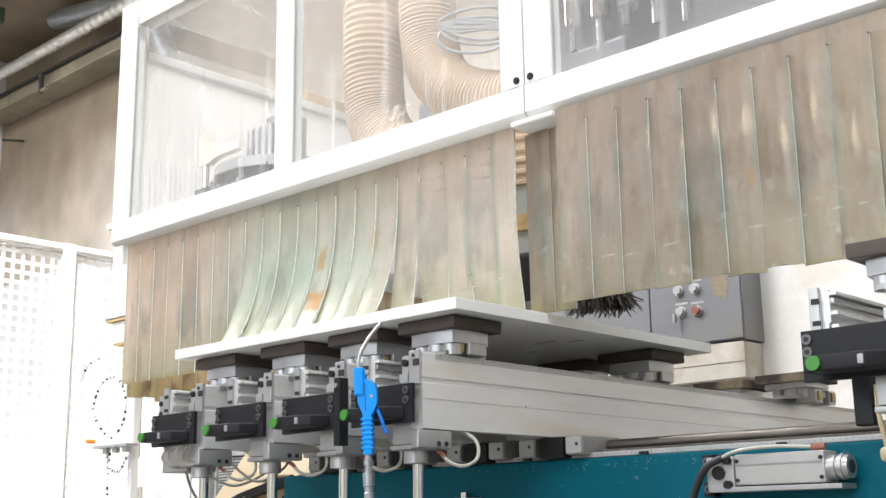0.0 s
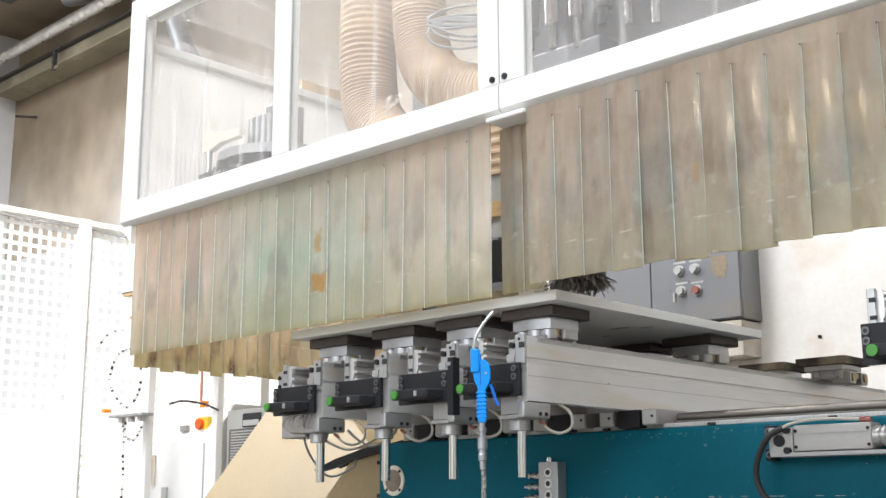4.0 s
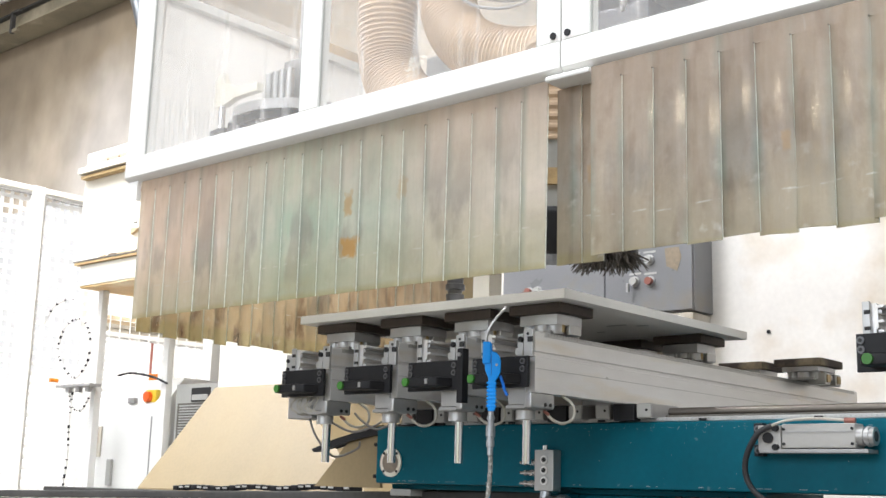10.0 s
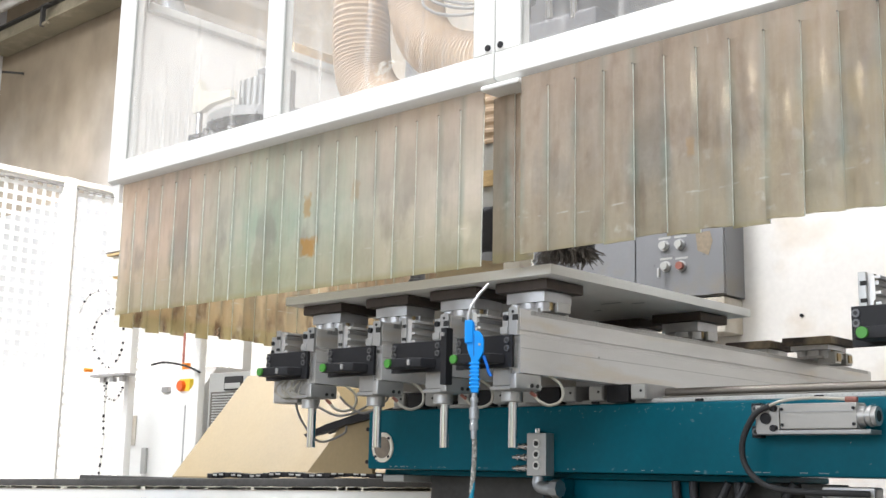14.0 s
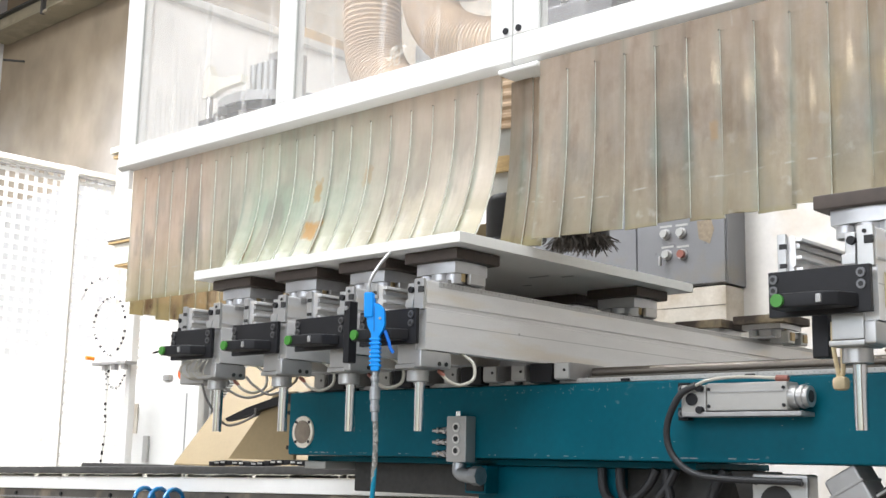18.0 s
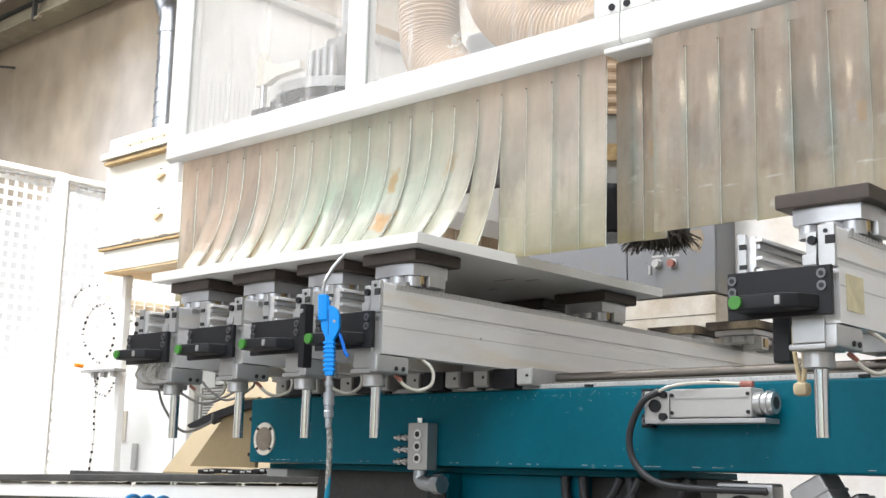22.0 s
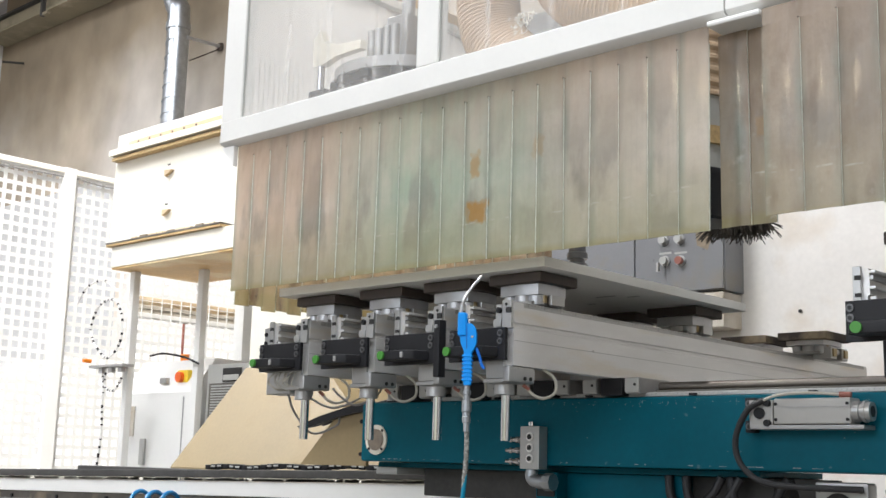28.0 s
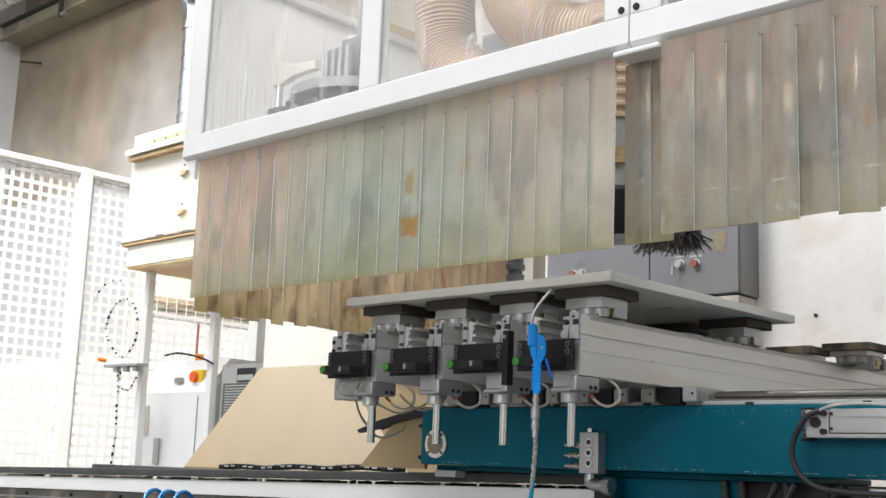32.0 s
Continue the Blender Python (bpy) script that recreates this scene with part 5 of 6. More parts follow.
for k in range(6):
    rx, rz = 0.09 - 0.005 * (k * 3 % 5), 0.03 - 0.003 * (k * 2 % 5)
    part("loop_cable", tube(B(), [(-1.92 + 0.73 * rx * math.cos(i * 0.2618), 2.16 + 0.68 * rx * math.cos(i * 0.2618), E0 + 1.255 - 0.009 * k + 0.5 * rx * math.cos(i * 0.2618 + k) * 0.3 + rz * math.sin(i * 0.2618)) for i in range(25)], 0.0042, 8), CAST, cb_)
part("spindle_block", box(B(), -1.84, -0.2, 2.28, 2.5, E0 + 0.9, E0 + 1.37, 0.02), STEELD, cb_)
part("block_flange", box(B(), -1.8, -0.25, 2.2, 2.2795, E0 + 1.28, E0 + 1.36, 0.01), BLACK, cb_)
part("dust_cover", box(B(), -1.75, -1.5, 2.19, 2.2795, E0 + 0.92, E0 + 1.1, 0.012), STEELD, cb_)
for k in range(11):
    x = -1.72 + 0.075 * k
    part("spindle_nose", lathe(B(), (x, 2.2), [(E0 + z, r) for z, r in ((1.12 - 0.02 * (k % 3), 0.012), (1.16, 0.012), (1.161, 0.024), (1.264, 0.024), (1.265, 0.03), (1.279, 0.03))], 14), STEEL if k % 3 else BLACK, cb_)
part("router_shank", cyl(B(), (-1.978, 2.1, E0 + 0.4), (-1.978, 2.1, E0 + 0.74), 0.011, 14), BOLT, cb_)
part("router_collet", lathe(B(), (-1.978, 2.1), [(E0 + z, r) for z, r in ((0.415, 0.013), (0.43, 0.02), (0.446, 0.022), (0.448, 0.017), (0.456, 0.017), (0.458, 0.023), (0.47, 0.023), (0.472, 0.019), (0.5, 0.019))], 24), BOLT, cb_, "dark stepped router collet")
# bristle skirt below the right curtain
QX, QY, QZ = -1.77, 2.44, E0 + 0.574
bs = thing("brush_skirt", (QX, QY, QZ), "black bristle brush skirt round the spindle", "brush")
part("brush_holder", cyl(B(), (QX, QY, QZ), (QX, QY, QZ + 0.09), 0.07, 28), BLACK, bs)
part("brush_neck", cyl(B(), (QX, QY, QZ + 0.0905), (QX, QY, QZ + 0.4), 0.05, 24), CAST, bs)
random.seed(9)
bm = B()
for k in range(420):
    a, r = random.uniform(0, 6.283), random.uniform(0.02, 0.07)
    p = Vector((QX + r * math.cos(a), QY + r * math.sin(a), QZ))
    q = p + Vector((random.uniform(-0.026, 0.026) + 0.018 * math.cos(a), random.uniform(-0.024, 0.024), -random.uniform(0.012, 0.044)))
    cyl(bm, p, q, 0.0024, 3, 0.0011)
tagged(part("bristles", bm, BRISTLE, bs, "dusty dark brown bristles"), kind="stuff")
UX, UY = -1.6, 1.97
su = thing("suction_unit", (UX, UY, E0 + 0.49), "black suction cup under a cream corrugated hose", "suction unit")
part("cup", lathe(B(), (UX, UY), [(E0 + z, r) for z, r in ((0.47, 0.062), (0.475, 0.066), (0.555, 0.066), (0.57, 0.058))], 28), BLACK, su)
part("lower_collar", cyl(B(), (UX, UY, E0 + 0.5705), (UX, UY, E0 + 0.615), 0.056, 28), LAMPG, su)
part("wooden_ring", cyl(B(), (UX, UY, E0 + 0.6155), (UX, UY, E0 + 0.65), 0.064, 28), WOODM, su, "raw wooden ring")
part("upper_collar", cyl(B(), (UX, UY, E0 + 0.6505), (UX, UY, E0 + 0.712), 0.056, 28), LAMPG, su)
part("hose", tube(B(), [(UX, UY, E0 + 0.7125 + 0.006 * k) for k in range(40)], 0.056, 24, rad=lambda i: (0.062, 0.062, 0.056, 0.056)[i % 4]), HOSE, su, "cream corrugated suction hose")
random.seed(17)
bm = B()
for k in range(60):
    p = Vector((-2.235 + random.gauss(0, 0.018), 2.205 + random.uniform(-0.006, 0.004), E0 + 1.1 + random.gauss(0, 0.016)))
    q = p + Vector((random.uniform(-0.014, 0.014), -0.003, random.uniform(-0.012, 0.014)))
    cyl(bm, p, q, 0.0014, 4, 0.0008)
tagged(part("wood_shavings", bm, CREAMW, h2, "clump of pale wood shavings"), kind="stuff")
HOODED = [hood, car, h1, h2, cb_, bs, su]

# ---- fixed gantry and base ----
gan = thing("gantry_beam", (-4.6, 3.1, E0 + 0.8), "cream painted gantry beam end with wood-dust ledges", "gantry")
part("beam_body", box(B(), -4.955, 1.6, 3.0, 3.45, E0 + 0.977, E0 + 1.402, 0.004), CREAMW, gan)
part("top_ledge", box(B(), -4.94, -4.0, 2.95, 3.46, E0 + 1.405, E0 + 1.435, 0.004), CREAMW, gan)
part("top_board", box(B(), -4.93, -4.0, 2.962, 2.9995, E0 + 1.382, E0 + 1.398, 0.002), WOODM, gan)
part("top_cap", box(B(), -4.9, -4.0, 2.97, 3.46, E0 + 1.4355, E0 + 1.505, 0.006), CREAMW, gan)
part("ledge_dark_edge", box(B(), -4.877, -4.0, 2.93, 3.46, E0 + 0.969, E0 + 0.9765, 0.002), DIRTY, gan, "thin dark ledge edge")
part("lower_ledge", box(B(), -4.872, -4.0, 2.932, 3.46, E0 + 0.957, E0 + 0.9685, 0.002), WOODM, gan, "dusty wooden ledge")
part("lower_box", box(B(), -4.84, -3.9, 2.945, 3.45, E0 + 0.86, E0 + 0.9565, 0.004), CREAMW, gan)
for z in (1.276, 1.093):
    pg = part("peg", prism(B(), [(-4.515, E0 + z + 0.008), (-4.46, E0 + z + 0.004), (-4.488, E0 + z - 0.012), (-4.515, E0 + z - 0.02)], "y", 2.983, 2.999), TAN, gan, "small angled cream peg")
    for dx in (0.0, 0.012):
        part("peg_hole", cyl(B(), (-4.51 + dx, 2.9975, E0 + z + 0.035), (-4.51 + dx, 2.9995, E0 + z + 0.035), 0.004, 8), DARK, gan)
for k in range(6):
    part("strip_hole", cyl(B(), (-4.72 + 0.09 * k, 2.9665, E0 + 1.449), (-4.72 + 0.09 * k, 2.9685, E0 + 1.449), 0.006, 8), DARK, gan)
part("hole_strip", box(B(), -4.8, -4.0, 2.967, 2.9695, E0 + 1.438, E0 + 1.461), TAN, gan)
part("underside_panel", box(B(), -4.835, -3.9, 2.95, 3.445, E0 + 0.852, E0 + 0.8595), OCHRE, gan, "stained tan underside")
for k in range(9):
    part("dust_clump", box(B(), -4.68 + 0.07 * k, -4.64 + 0.07 * k + 0.012 * (k % 3), 2.937, 2.98, E0 + 0.977, E0 + 0.986 + 0.002 * (k % 2), 0.003), OLDGLUE if k % 3 == 1 else TAN, gan)
gcol = thing("gantry_column", (-3.9, 3.2, 0.0), "cream sheet-metal column with flared skirt", "gantry")
part("column", box(B(), -3.85, -3.4, 3.0, 3.4, E0 + 0.36, E0 + 0.8515, 0.01), CREAMW, gcol)
bm = B()
u = [bm.verts.new(p) for p in ((-3.86, 3.0, E0 + 0.37), (-3.4, 3.0, E0 + 0.37), (-3.4, 3.4, E0 + 0.37), (-3.86, 3.4, E0 + 0.37))]
v = [bm.verts.new(p) for p in ((-4.02, 2.78, E0 - 0.03), (-2.76, 2.78, E0 - 0.03), (-2.6, 3.45, E0 - 0.03), (-4.26, 3.45, E0 - 0.03))]
w = [bm.verts.new(p) for p in ((-4.02, 2.78, 0), (-2.76, 2.78, 0), (-2.6, 3.45, 0), (-4.26, 3.45, 0))]
for a, b in ((u, v), (v, w)):
    for i in range(4):
        bm.faces.new((a[i], a[(i + 1) % 4], b[(i + 1) % 4], b[i]))
bm.faces.new(u)
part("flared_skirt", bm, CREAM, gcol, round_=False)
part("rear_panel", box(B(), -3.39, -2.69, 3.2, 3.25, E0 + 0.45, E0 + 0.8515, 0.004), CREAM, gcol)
part("rear_post", box(B(), -2.686, -2.61, 3.19, 3.26, 0, E0 + 0.985, 0.004), CREAMW, gcol)
fr = thing("rack_frame", (-4.3, 3.9, 0), "white tubular rack uprights with a red strip", "rack")
part("upright", box(B(), -5.12, -5.04, 3.88, 3.94, 0, E0 + 1.0, 0.004), WHITE, fr)
part("upright", box(B(), -4.46, -4.4, 3.88, 3.94, 0, E0 + 0.95, 0.004), WHITE, fr)
part("red_strip", box(B(), -5.615, -5.605, 3.9, 3.91, E0 + 0.4, E0 + 0.75), RED, fr)
pl = thing("board_stack", (-5.3, 3.7, E0 + 0.72), "stack of raw boards behind a wire mesh", "board stack")
for k in range(4):
    part("board", box(B(), -5.36 + 0.02 * k, -5.31 + 0.006 * (k % 2), 3.4, 4.3, E0 + 0.74 + 0.021 * k, E0 + 0.759 + 0.021 * k, 0.002), GRIMWHITE if k < 2 else TAN, pl)
part("shelf_bar", box(B(), -5.37, -5.295, 3.38, 4.32, E0 + 0.715, E0 + 0.7385, 0.003), WHITE, pl)
for k in range(15):
    part("mesh_wire", box(B(), -5.2965, -5.2925, 3.42 + 0.06 * k, 3.425 + 0.06 * k, E0 + 0.7, E0 + 0.83), WHITE, pl)
for y in (3.39, 4.28):
    part("stack_leg", box(B(), -5.36, -5.32, y, y + 0.03, 0, E0 + 0.7145), LAMPG, pl)
# front base rail
base = thing("base_rail", (-3.4, 2.35, 0.0), "white machine base rail with dusty black rubber top", "machine base")
tilt = Matrix.Translation((-3.3, 2.35, E0 - 0.033)) @ Matrix.Rotation(radians(-1.1), 4, "Y")
part("rubber_top", box(B(), -2.6, 1.68, -0.05, 0.12, -0.024, 0.0, 0.004, tilt), DUST, base)
part("white_face", box(B(), -2.6, 1.64, -0.045, 0.1, -0.08, -0.0245, 0.003, tilt), WHITE, base)
part("lower_face", box(B(), -2.6, 1.66, -0.03, 0.1, -0.48, -0.0805, 0.003, tilt), DIRTY, base)
part("end_block", box(B(), 1.682, 1.8, -0.02, 0.1, -0.48, -0.03, 0.003, tilt), DUST, base)
part("saw_dust", box(B(), -2.6, 1.63, -0.0475, -0.0452, -0.036, -0.0245, 0.002, tilt), CREAMW, base, "line of pale saw dust")
bm = B()
random.seed(21)
for k in range(350):
    x = -2.5 + k * 0.0108
    box(bm, x, x + 0.006, -0.0335, -0.0305, -0.1135, -0.1075, 0, tilt)
tagged(part("rack_teeth", bm, CAST, base, "fine steel rack teeth"), kind="stuff")
bm = B()
for k in range(900):
    x, w = random.uniform(-2.55, 1.6), random.uniform(0.004, 0.03)
    box(bm, x, x + w, -0.048, -0.0455, -0.034, -0.0275 + random.uniform(0.0, 0.006) * random.random(), 0, tilt)
tagged(part("saw_dust_fringe", bm, CREAMW, base, "pale saw dust crumbs"), kind="stuff")
for k in range(10):
    x = -2.4 + k * 0.33
    c = tilt @ Vector((x, -0.031, -0.098))
    part("rail_bolt", cyl(B(), c, c + Vector((0, -0.006, 0)), 0.007, 10), BLACK, base)
part("rear_cover", box(B(), -4.2, -1.75, 2.48, 2.6, 0.0, E0 - 0.033, 0.004), DUST, base)
ch = thing("cable_chain", (-3.0, 2.5, E0 - 0.03), "black plastic cable chain with pale crossbars on the base", "cable chain")
for k in range(26):
    x = -3.4 + k * 0.033
    z = E0 - 0.031 + 0.018 * k / 26 + 0.003 * math.sin(k * 0.7)
    lk = part("chain_link", box(B(), x, x + 0.03, 2.49, 2.54, z, z + 0.016, 0.003), BLACK, ch)
    if k % 3:
        part("crossbar", box(B(), x + 0.004, x + 0.026, 2.487, 2.4895, z + 0.006, z + 0.0115, 0.001), LAMPG, lk)
coil = thing("hose_coil", (-3.3, 2.25, E0 - 0.15), "coiled bright blue spiral air hose", "hose")
bm = tube(B(), [(-3.43 + 0.0046 * k, 2.25 + 0.05 * math.cos(k * 0.35), E0 - 0.152 + 0.048 * math.sin(k * 0.35)) for k in range(56)], 0.0068, 8)
part("coil", bm, mat("bright_blue_hose", (0.0, 0.17, 0.4), 0.3), coil)

# ---- control cabinet, louvred cabinet, fence ----
cab = thing("control_cabinet", (-4.8, 3.3, 0), "white control cabinet with an orange rotary switch", "cabinet")
part("cabinet_body", prism(B(), [(3.2, 0.0), (3.8, 0.0), (3.8, E0 + 0.46), (3.32, E0 + 0.46), (3.2, E0 + 0.3)], "x", -5.07, -4.5), WHITE, cab)
part("switch_plate", box(B(), -4.672, -4.59, 3.235, 3.262, E0 + 0.345, E0 + 0.405, 0.004), YELLOW, cab)
part("rotary_switch", cyl(B(), (-4.64, 3.216, E0 + 0.372), (-4.64, 3.24, E0 + 0.372), 0.024, 24), SWITCHRED, cab, "orange rotary main switch")
part("vent_plate", box(B(), -5.03, -4.94, 3.193, 3.1985, E0 + 0.1, E0 + 0.24, 0.001), GRIMWHITE, cab)
part("door_handle", box(B(), -4.87, -4.83, 3.185, 3.1985, E0 - 0.03, E0 + 0.09, 0.004), LAMPG, cab)
part("door_gap", box(B(), -4.56, -4.555, 3.196, 3.1995, 0.05, E0 + 0.28), CAST, cab)
part("name_plate", box(B(), -4.78, -4.73, 3.215, 3.235, E0 + 0.345, E0 + 0.37, 0.001), CAST, cab)
part("signal_base", cyl(B(), (-5.0, 3.5, E0 + 0.46), (-5.0, 3.5, E0 + 0.48), 0.024, 16), BLACK, cab)
part("signal_light", cyl(B(), (-5.0, 3.5, E0 + 0.48), (-5.0, 3.5, E0 + 0.515), 0.022, 16), ORANGE, cab)
lou = thing("louvred_cabinet", (-4.2, 3.5, 0), "grey louvred metal cabinet with a recessed black handle", "cabinet")
part("housing", box(B(), -4.42, -3.7, 3.22, 3.7, 0, E0 + 0.42, 0.006), LAMPG, lou)
part("handle_recess", box(B(), -4.3, -4.17, 3.212, 3.2195, E0 + 0.34, E0 + 0.4, 0.004), DARK, lou)
part("handle_face", box(B(), -4.29, -4.18, 3.208, 3.2115, E0 + 0.345, E0 + 0.37, 0.002), LAMPG, lou)
for k in range(32):
    z = E0 + 0.32 - k * 0.0118
    part("louvre", box(B(), -4.38, -3.75, 3.2125, 3.2184, z, z + 0.006, 0.001), LAMPG, lou)
part("louvre_gap", box(B(), -4.4, -3.74, 3.2185, 3.2198, E0 - 0.06, E0 + 0.335), DIRTY, lou)
pst = thing("white_post", (-4.46, 3.19, 0), "white square steel post beside the cabinets", "post")
part("tube", box(B(), -4.475, -4.435, 3.175, 3.21, 0, E0 + 0.8515, 0.004), WHITE, pst)
part("foot_plate", box(B(), -4.54, -4.4, 3.14, 3.24, 0.0, 0.008), LAMPG, pst)
fence = thing("safety_fence", (-6.0, 3.6, 0), "white safety fence of perforated sheet panels", "fence")


def perforated(y0, y1, z0, z1):
    """A sheet with square holes, as a lattice of bars."""
    bm = B()
    p, hw = 0.056, 0.0115
    ny, nz = int((y1 - y0) / p), int((z1 - z0) / p)
    for i in range(ny + 1):
        y = y0 + i * p
        box(bm, -6.004, -6.0, y, min(y + 2 * hw - 0.002, y1), z0, z1)
    for k in range(nz + 1):
        z = z0 + k * p
        box(bm, -6.0035, -6.0005, y0, y1, z, min(z + 2 * hw - 0.002, z1))
    return bm


YP = 3.345
for y0, y1 in ((1.9, YP - 0.04), (YP + 0.04, 4.7)):
    part("mesh_panel", perforated(y0, y1, 0.15, E0 + 1.54), WHITE, fence, round_=False)
    part("top_bar", box(B(), -6.03, -5.985, y0, y1, E0 + 1.541, E0 + 1.585, 0.004), WHITE, fence)
    part("rail_trim", box(B(), -5.984, -5.979, y0, y1, E0 + 1.552, E0 + 1.566), CREAMW, fence, "yellowed strip along the top bar")
    part("hem_wire", tube(B(), smooth([(-5.985, y0 + (y1 - y0) * k / 8, E0 + 1.534 - 0.012 * math.sin(k * 1.9) ** 2) for k in range(9)], 4), 0.004, 6), CAST, fence)
part("post", box(B(), -6.04, -5.98, YP - 0.04, YP + 0.04, 0, E0 + 1.588, 0.005), WHITE, fence)
part("post", box(B(), -6.04, -5.98, 4.7, 4.78, 0, E0 + 1.588, 0.005), WHITE, fence)
# pendant cables with black clips in front of the fence
pc = thing("pendant_cables", (-4.95, 3.0, 0), "white bundled cables with black ties on a bracket post", "cable")
loops = [smooth([(-5.02, 3.0, E0 + 0.52), (-5.06, 3.0, E0 + 0.6), (-5.0, 3.0, E0 + 0.7), (-4.88, 3.0, E0 + 0.72), (-4.8, 3.0, E0 + 0.64), (-4.8, 3.0, E0 + 0.52), (-4.9, 3.0, E0 + 0.45), (-5.02, 3.0, E0 + 0.52)], 8),
         smooth([(-4.93, 3.0, E0 + 0.4), (-4.9, 3.0, E0 + 0.32), (-4.82, 3.0, E0 + 0.3), (-4.76, 3.0, E0 + 0.36)], 8),
         smooth([(-4.9, 3.0, E0 + 0.4), (-4.91, 3.0, E0 + 0.25), (-4.9, 3.0, E0 + 0.1), (-4.92, 3.0, E0 - 0.1), (-4.93, 3.0, 0.05)], 10),
         smooth([(-5.2, 3.0, E0 + 0.72), (-5.12, 3.0, E0 + 0.8), (-4.98, 3.0, E0 + 0.82), (-4.85, 3.0, E0 + 0.76)], 8),
         smooth([(-4.7, 3.1, E0 + 0.46), (-4.62, 3.12, E0 + 0.47), (-4.5, 3.15, E0 + 0.45), (-4.42, 3.17, E0 + 0.42)], 6)]
for n_, lp_ in enumerate(loops):
    part("cable", tube(B(), lp_, 0.0045, 8), WHITE if n_ < 4 else BLACK, pc)
    for k in range(1, len(lp_) - 1, 2 if n_ != 3 else 4):
        if (k * 7 + n_) % 5:
            part("cable_tie", tube(B(), [lp_[k], lp_[k] + (lp_[k + 1] - lp_[k]) * (0.35 + 0.11 * (k * 5 % 7))], 0.0056, 8), BLACK, pc)
part("bracket", box(B(), -5.0, -4.72, 2.97, 3.03, E0 + 0.405, E0 + 0.417), CAST, pc)
for k in range(3):
    part("bracket_lug", box(B(), -4.93 + 0.08 * k, -4.9 + 0.08 * k, 2.98, 3.0, E0 + 0.38, E0 + 0.404), CAST, pc)
part("orange_knob", cyl(B(), (-5.02, 2.95, E0 + 0.44), (-5.02, 2.99, E0 + 0.44), 0.009, 14), ORANGE, pc)
part("bracket_post", box(B(), -4.81, -4.775, 3.035, 3.07, 0, E0 + 0.8515, 0.003), WHITE, pc)

# ---- wall things ----
eb = thing("control_box", (-3.2, 5.2, E0 + 0.88), "grey wall control box with indicator buttons", "control box")
part("enclosure", box(B(), -3.41, -2.89, 5.112, 5.29, E0 + 0.878, E0 + 1.7, 0.006), GREYBOX, eb)
part("enclosure_door", box(B(), -3.402, -2.898, 5.1, 5.1115, E0 + 0.886, E0 + 1.69, 0.003), GREYBOX, eb)
part("side_box", box(B(), -4.107, -3.435, 5.14, 5.29, E0 + 0.89, E0 + 1.7, 0.006), GREYBOX, eb)
part("trunking", box(B(), -3.9, -2.905, 5.115, 5.29, E0 + 0.7, E0 + 0.874, 0.006), GRIMWHITE, eb, "grubby pale cable trunking under the box")
part("trunking_seam", box(B(), -3.9, -2.907, 5.113, 5.1146, E0 + 0.775, E0 + 0.779), DIRTY, eb)
for x, z, m_ in ((-3.229, 1.153, LAMPG), (-3.137, 1.151, LAMPG), (-3.221, 1.047, LAMPG), (-3.132, 1.041, RED), (-3.92, 1.06, RED), (-3.86, 1.06, LAMPG)):
    yb = 5.1 if x > -3.4 else 5.14
    bt = part("button", cyl(B(), (x, yb - 0.03, E0 + z), (x, yb - 0.0005, E0 + z), 0.02, 18), m_, eb)
    part("button_ring", cyl(B(), (x, yb - 0.009, E0 + z), (x, yb - 0.0003, E0 + z), 0.027, 18), ALUX, bt)
    if x > -3.4:
        part("button_label", box(B(), x - 0.035, x + 0.035, yb - 0.002, yb - 0.0002, E0 + z + 0.036, E0 + z + 0.046), LAMPG, bt)
part("key", box(B(), -3.246, -3.234, 5.05, 5.07, E0 + 0.99, E0 + 1.035, 0.002), ALUX, eb)
part("worn_patch", prism(B(), [(-3.04, E0 + 1.11), (-2.98, E0 + 1.08), (-2.955, E0 + 1.15), (-2.97, E0 + 1.2), (-3.05, E0 + 1.2)], "y", 5.0985, 5.0998), OLDGLUE, eb, "patch of old glue")
dk = thing("vent_duct", (-7.4, 4.9, E0 + 2.4), "galvanised spiral duct on the concrete wall", "duct")
part("duct_pipe", tube(B(), smooth([(-7.44, 4.95, E0 + 2.0), (-7.44, 4.95, E0 + 3.26), (-7.5, 4.95, E0 + 3.45), (-7.74, 4.95, E0 + 3.9), (-8.1, 4.95, E0 + 4.22), (-9.4, 4.95, E0 + 4.5)], 10), 0.085, 20), ZINC, dk)
for k in range(11):
    z = E0 + 2.08 + 0.115 * k
    part("duct_seam", tube(B(), [(-7.44 + 0.0855 * math.cos(a), 4.95 + 0.0855 * math.sin(a), z + 0.02 * math.cos(a)) for a in (2 * math.pi * i / 24 for i in range(25))], 0.0038, 6), ZINC, dk)
part("duct_collar", cyl(B(), (-7.44, 4.95, E0 + 3.22), (-7.44, 4.95, E0 + 3.27), 0.095, 24), ZINC, dk)
part("duct_bracket", tube(B(), [(-7.36, 4.98, E0 + 3.155), (-7.35, 5.29, E0 + 3.165)], 0.013, 8), CAST, dk)
# Thin dark tube standing in for the bracket's faint shadow.
part("bracket_shadow", tube(B(), [(-7.37, 5.02, E0 + 2.98), (-7.35, 5.27, E0 + 3.14)], 0.005, 8), RUBBER, dk)
part("wall_plate", box(B(), -7.375, -7.325, 5.27, 5.2895, E0 + 3.13, E0 + 3.19, 0.003), RUBBER, dk)
tr_ = thing("ceiling_duct", (-9, 4.9, E0 + 4.1), "shiny ribbed duct over a grimy wall beam with brackets", "duct")
n_r = 120
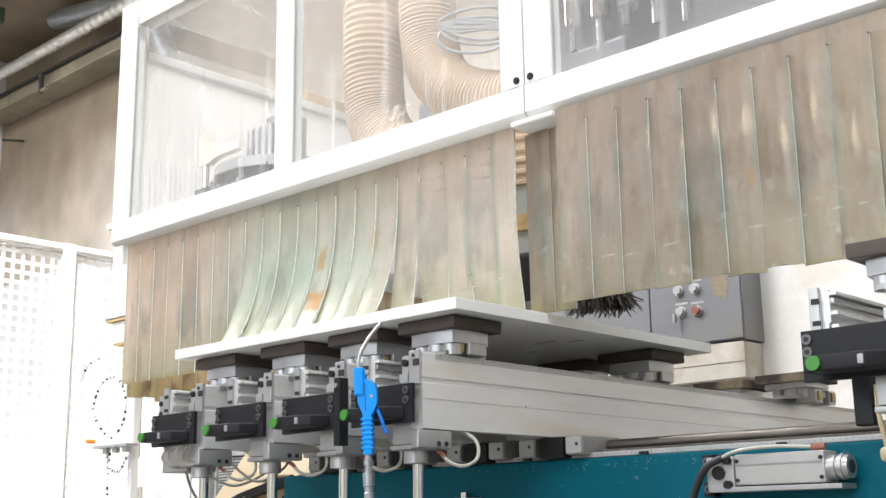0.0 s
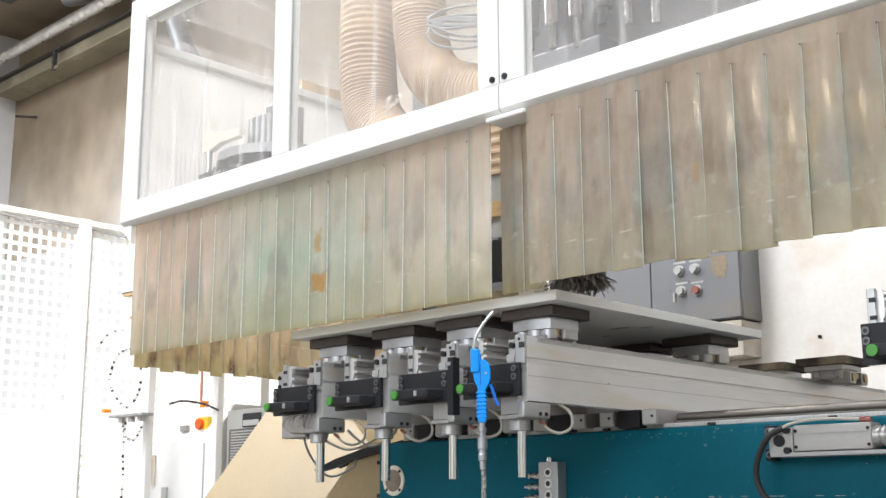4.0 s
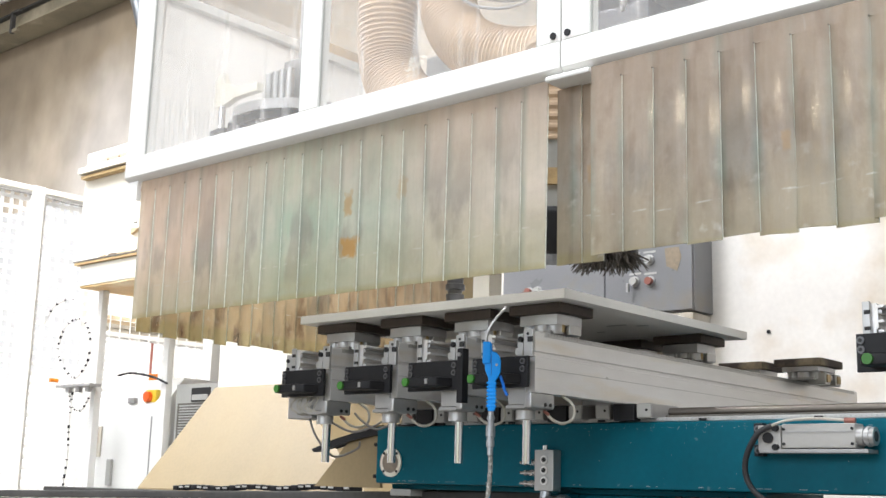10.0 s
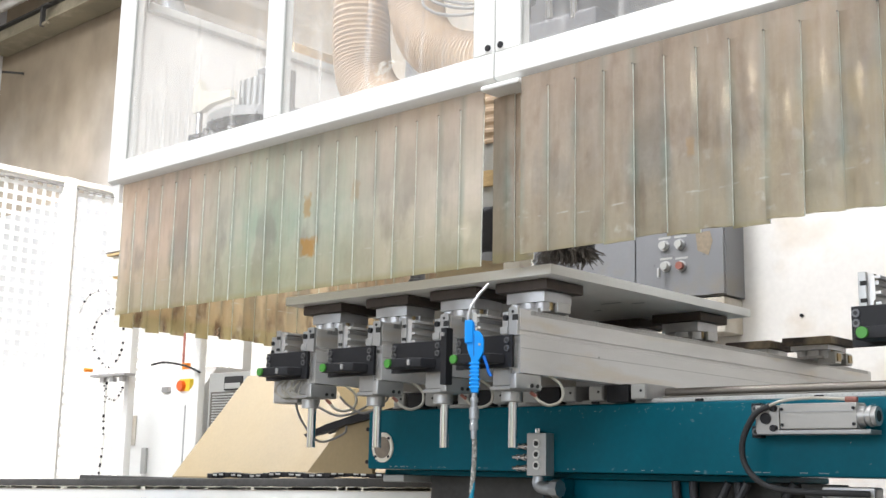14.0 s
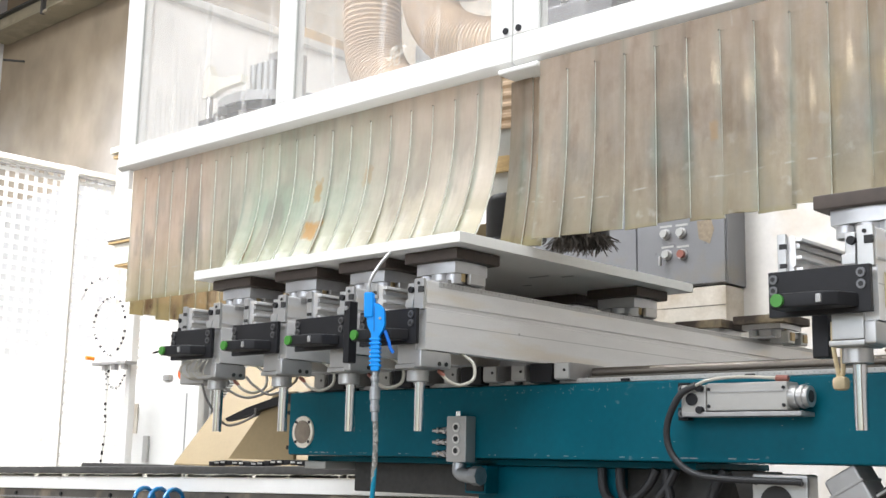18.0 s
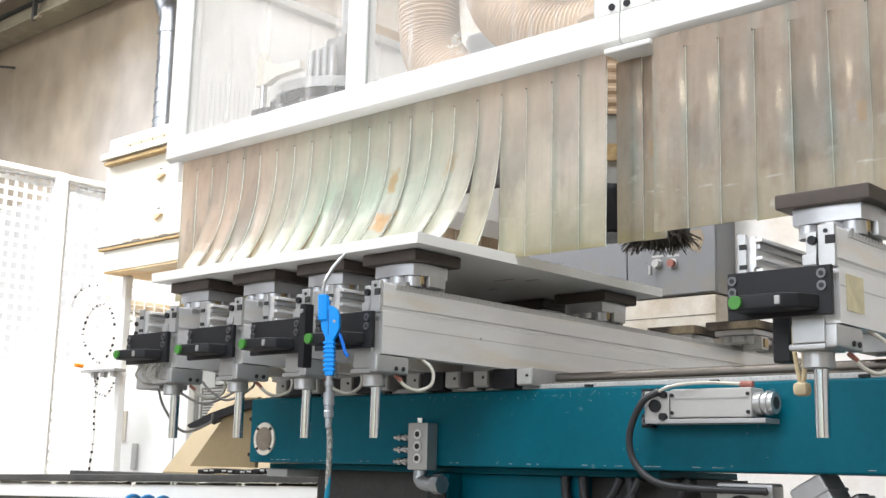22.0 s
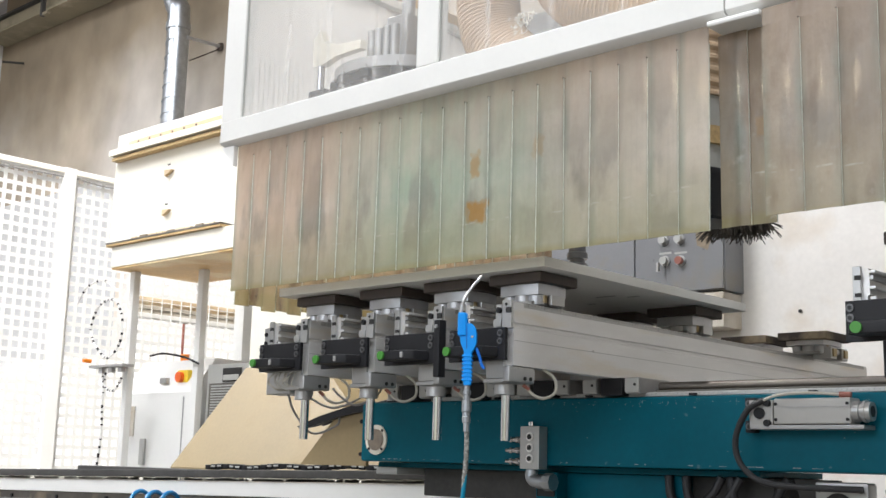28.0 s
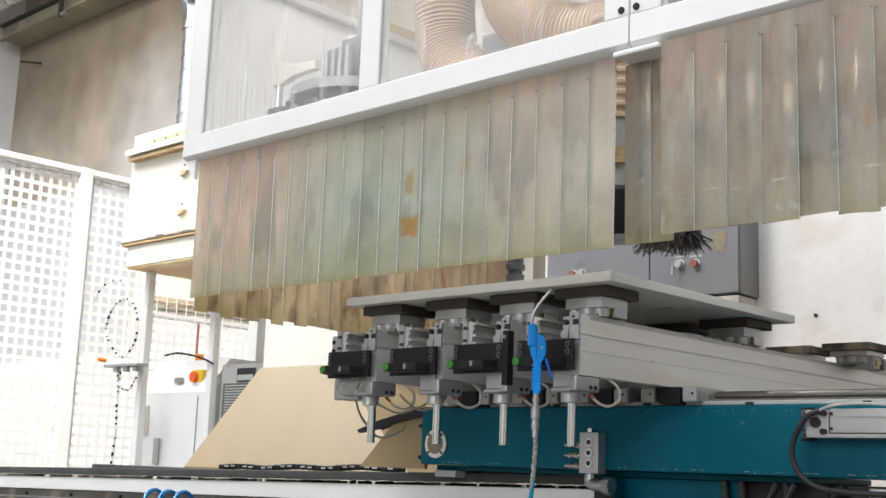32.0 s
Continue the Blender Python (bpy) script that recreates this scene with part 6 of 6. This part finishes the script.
part("ribbed_duct", tube(B(), [(-10.9 + 3.1 * k / n_r, 4.85, E0 + 4.17) for k in range(n_r + 1)], 0.05, 18, rad=lambda i: 0.054 if i % 4 < 2 else 0.047), SILVER, tr_, "shiny ribbed flexible duct")
part("wall_beam", box(B(), -10.9, -7.9, 5.05, 5.29, E0 + 3.955, E0 + 4.1, 0.01), BEAMC, tr_, "grimy brown wall beam")
part("beam_lip", box(B(), -10.9, -7.9, 5.0, 5.0495, E0 + 3.935, E0 + 3.954), BEAMC, tr_)
part("beam_lip", box(B(), -10.9, -7.9, 5.0, 5.0495, E0 + 4.085, E0 + 4.1), DUST, tr_)
part("roof_girder", box(B(), -9.75, -9.6, 2.0, 4.58, E0 + 4.42, E0 + 4.56, 0.01), GIRDER, tr_, "dark green roof girder")
for x in (-9.66,):
    part("tray_bracket", box(B(), x, x + 0.035, 4.96, 4.9995, E0 + 3.88, E0 + 4.06, 0.004), DUST, tr_)
    part("bracket_arm", box(B(), x, x + 0.14, 4.96, 4.9995, E0 + 4.061, E0 + 4.08, 0.003), DUST, tr_)
    part("bracket_foot", box(B(), x + 0.036, x + 0.12, 4.965, 4.9995, E0 + 3.88, E0 + 3.91, 0.003), BEAMC, tr_)
part("pipe_stub", cyl(B(), (-10.52, 5.29, E0 + 3.71), (-10.58, 5.1, E0 + 3.69), 0.011, 12), DUST, tr_)
sc = thing("wall_anchor", (-2.6, 5.28, E0 + 0.775), "small dark anchor bolt in the white wall", "bolt")
part("bolt", cyl(B(), (-2.598, 5.286, E0 + 0.775), (-2.598, 5.294, E0 + 0.775), 0.009, 10), BLACK, sc)


# ---- motion ----
def at_time(table, t):
    for (a, u), (b, v) in zip(table, table[1:]):
        if a <= t <= b:
            return u + (v - u) * (t - a) / (b - a)
    return table[-1][1]


TIP = 60.0
DRAG = [(0.0, 0.52), (2.0, 0.46), (4.0, 0.4), (14.0, 0.35), (17.0, 0.4), (19.0, 0.52), (20.0, 0.56), (22.0, 0.65), (25.5, 0.64), (32.0, 0.6)]
LEAN = [(0.0, 6.0), (4.0, 3.0), (16.0, 8.0), (19.0, 10.0), (21.0, 14.0), (23.0, 19.0), (25.5, 23.0), (32.0, 23.0)]
LAG = [(0.0, 0.0), (14.5, 0.0), (16.5, 0.2), (17.0, 0.3), (17.5, 0.26), (18.0, 0.12), (18.5, 0.0), (32.0, 0.0)]


def bend_of(t, x, r):
    """How far a strip at world x curls over the board at time t: 1 towards the room, below 0 dragged back under the hood."""
    edge = 1.836 + at_time(BED, t)
    caught = x if t < 20.5 else x - at_time(HOOD, t) + at_time(HOOD, 20.5)
    if caught < (-2.19 if t < 20.5 else -2.39 if t < 24.2 else -2.32) or x > (-1.375 if t < 24 else -1.41):
        return 0.0
    k = max(0.0, min(1.0, (1.672 - edge) / (0.07 + 0.02 * r)))
    k *= at_time(DRAG, t)
    if t > 20:
        k *= 1 - min(1.0, (t - 20) / 2) * (1 - min(1.0, (-1.36 - x) / 0.14))
    if t < 4 and x > -1.69:
        return k * (-0.25 - 0.45 * r) if x > -1.64 else k * 0.35
    return k


def motions():
    for ob in RIDERS_BED:
        b = ob.location.copy()
        walk(ob, [(t, pose(b.x, b.y + d, b.z)) for t, d in BED])
    walk(gun, [(t, pose(gx, gy + d, E0 + 0.25, 0, 4 * d, 36)) for t, d in BED])
    for ob in HOODED:
        b = ob.location.copy()
        walk(ob, [(t, pose(b.x + d, b.y, b.z)) for t, d in HOOD])
    times = [t for t, _ in HOOD]
    for n_, (x, pieces, seg, r, gap) in enumerate(STRIPS):
        rows = [[] for _ in pieces]
        for t in times:
            k = at_time(LAG, t) * gap if gap else bend_of(t, x + at_time(HOOD, t), r)
            slack = min(1.0, max(0.0, -4 * k))
            at = Vector((0, 0, 0))
            lean = 45.0 * k if gap else at_time(LEAN, t) * min(1.0, max(0.0, 1.8 * k))
            for i in range(SEG_N):
                u = i / (SEG_N - 1)
                yaw = (8 * r - 10) * k * u + (30 if n_ % 2 else -22) * (0.6 + 0.8 * r) * math.sin(math.pi * min(1.0, 1.1 * u)) * slack
                turn = pose(0, 0, 0, 0, 0, yaw) @ pose(0, 0, 0, -TIP * k * u ** 1.6 * (0.94 + 0.12 * r), 0, 0) @ pose(0, 0, 0, 0, lean * u ** 1.3 * (0.9 + 0.2 * r), 0)
                if i:
                    rows[i - 1].append((t, Matrix.Translation(at) @ turn))
                at = at + turn.to_3x3() @ Vector((0, 0, -seg))
        for p, rw in zip(pieces, rows):
            walk(p, rw)


motions()
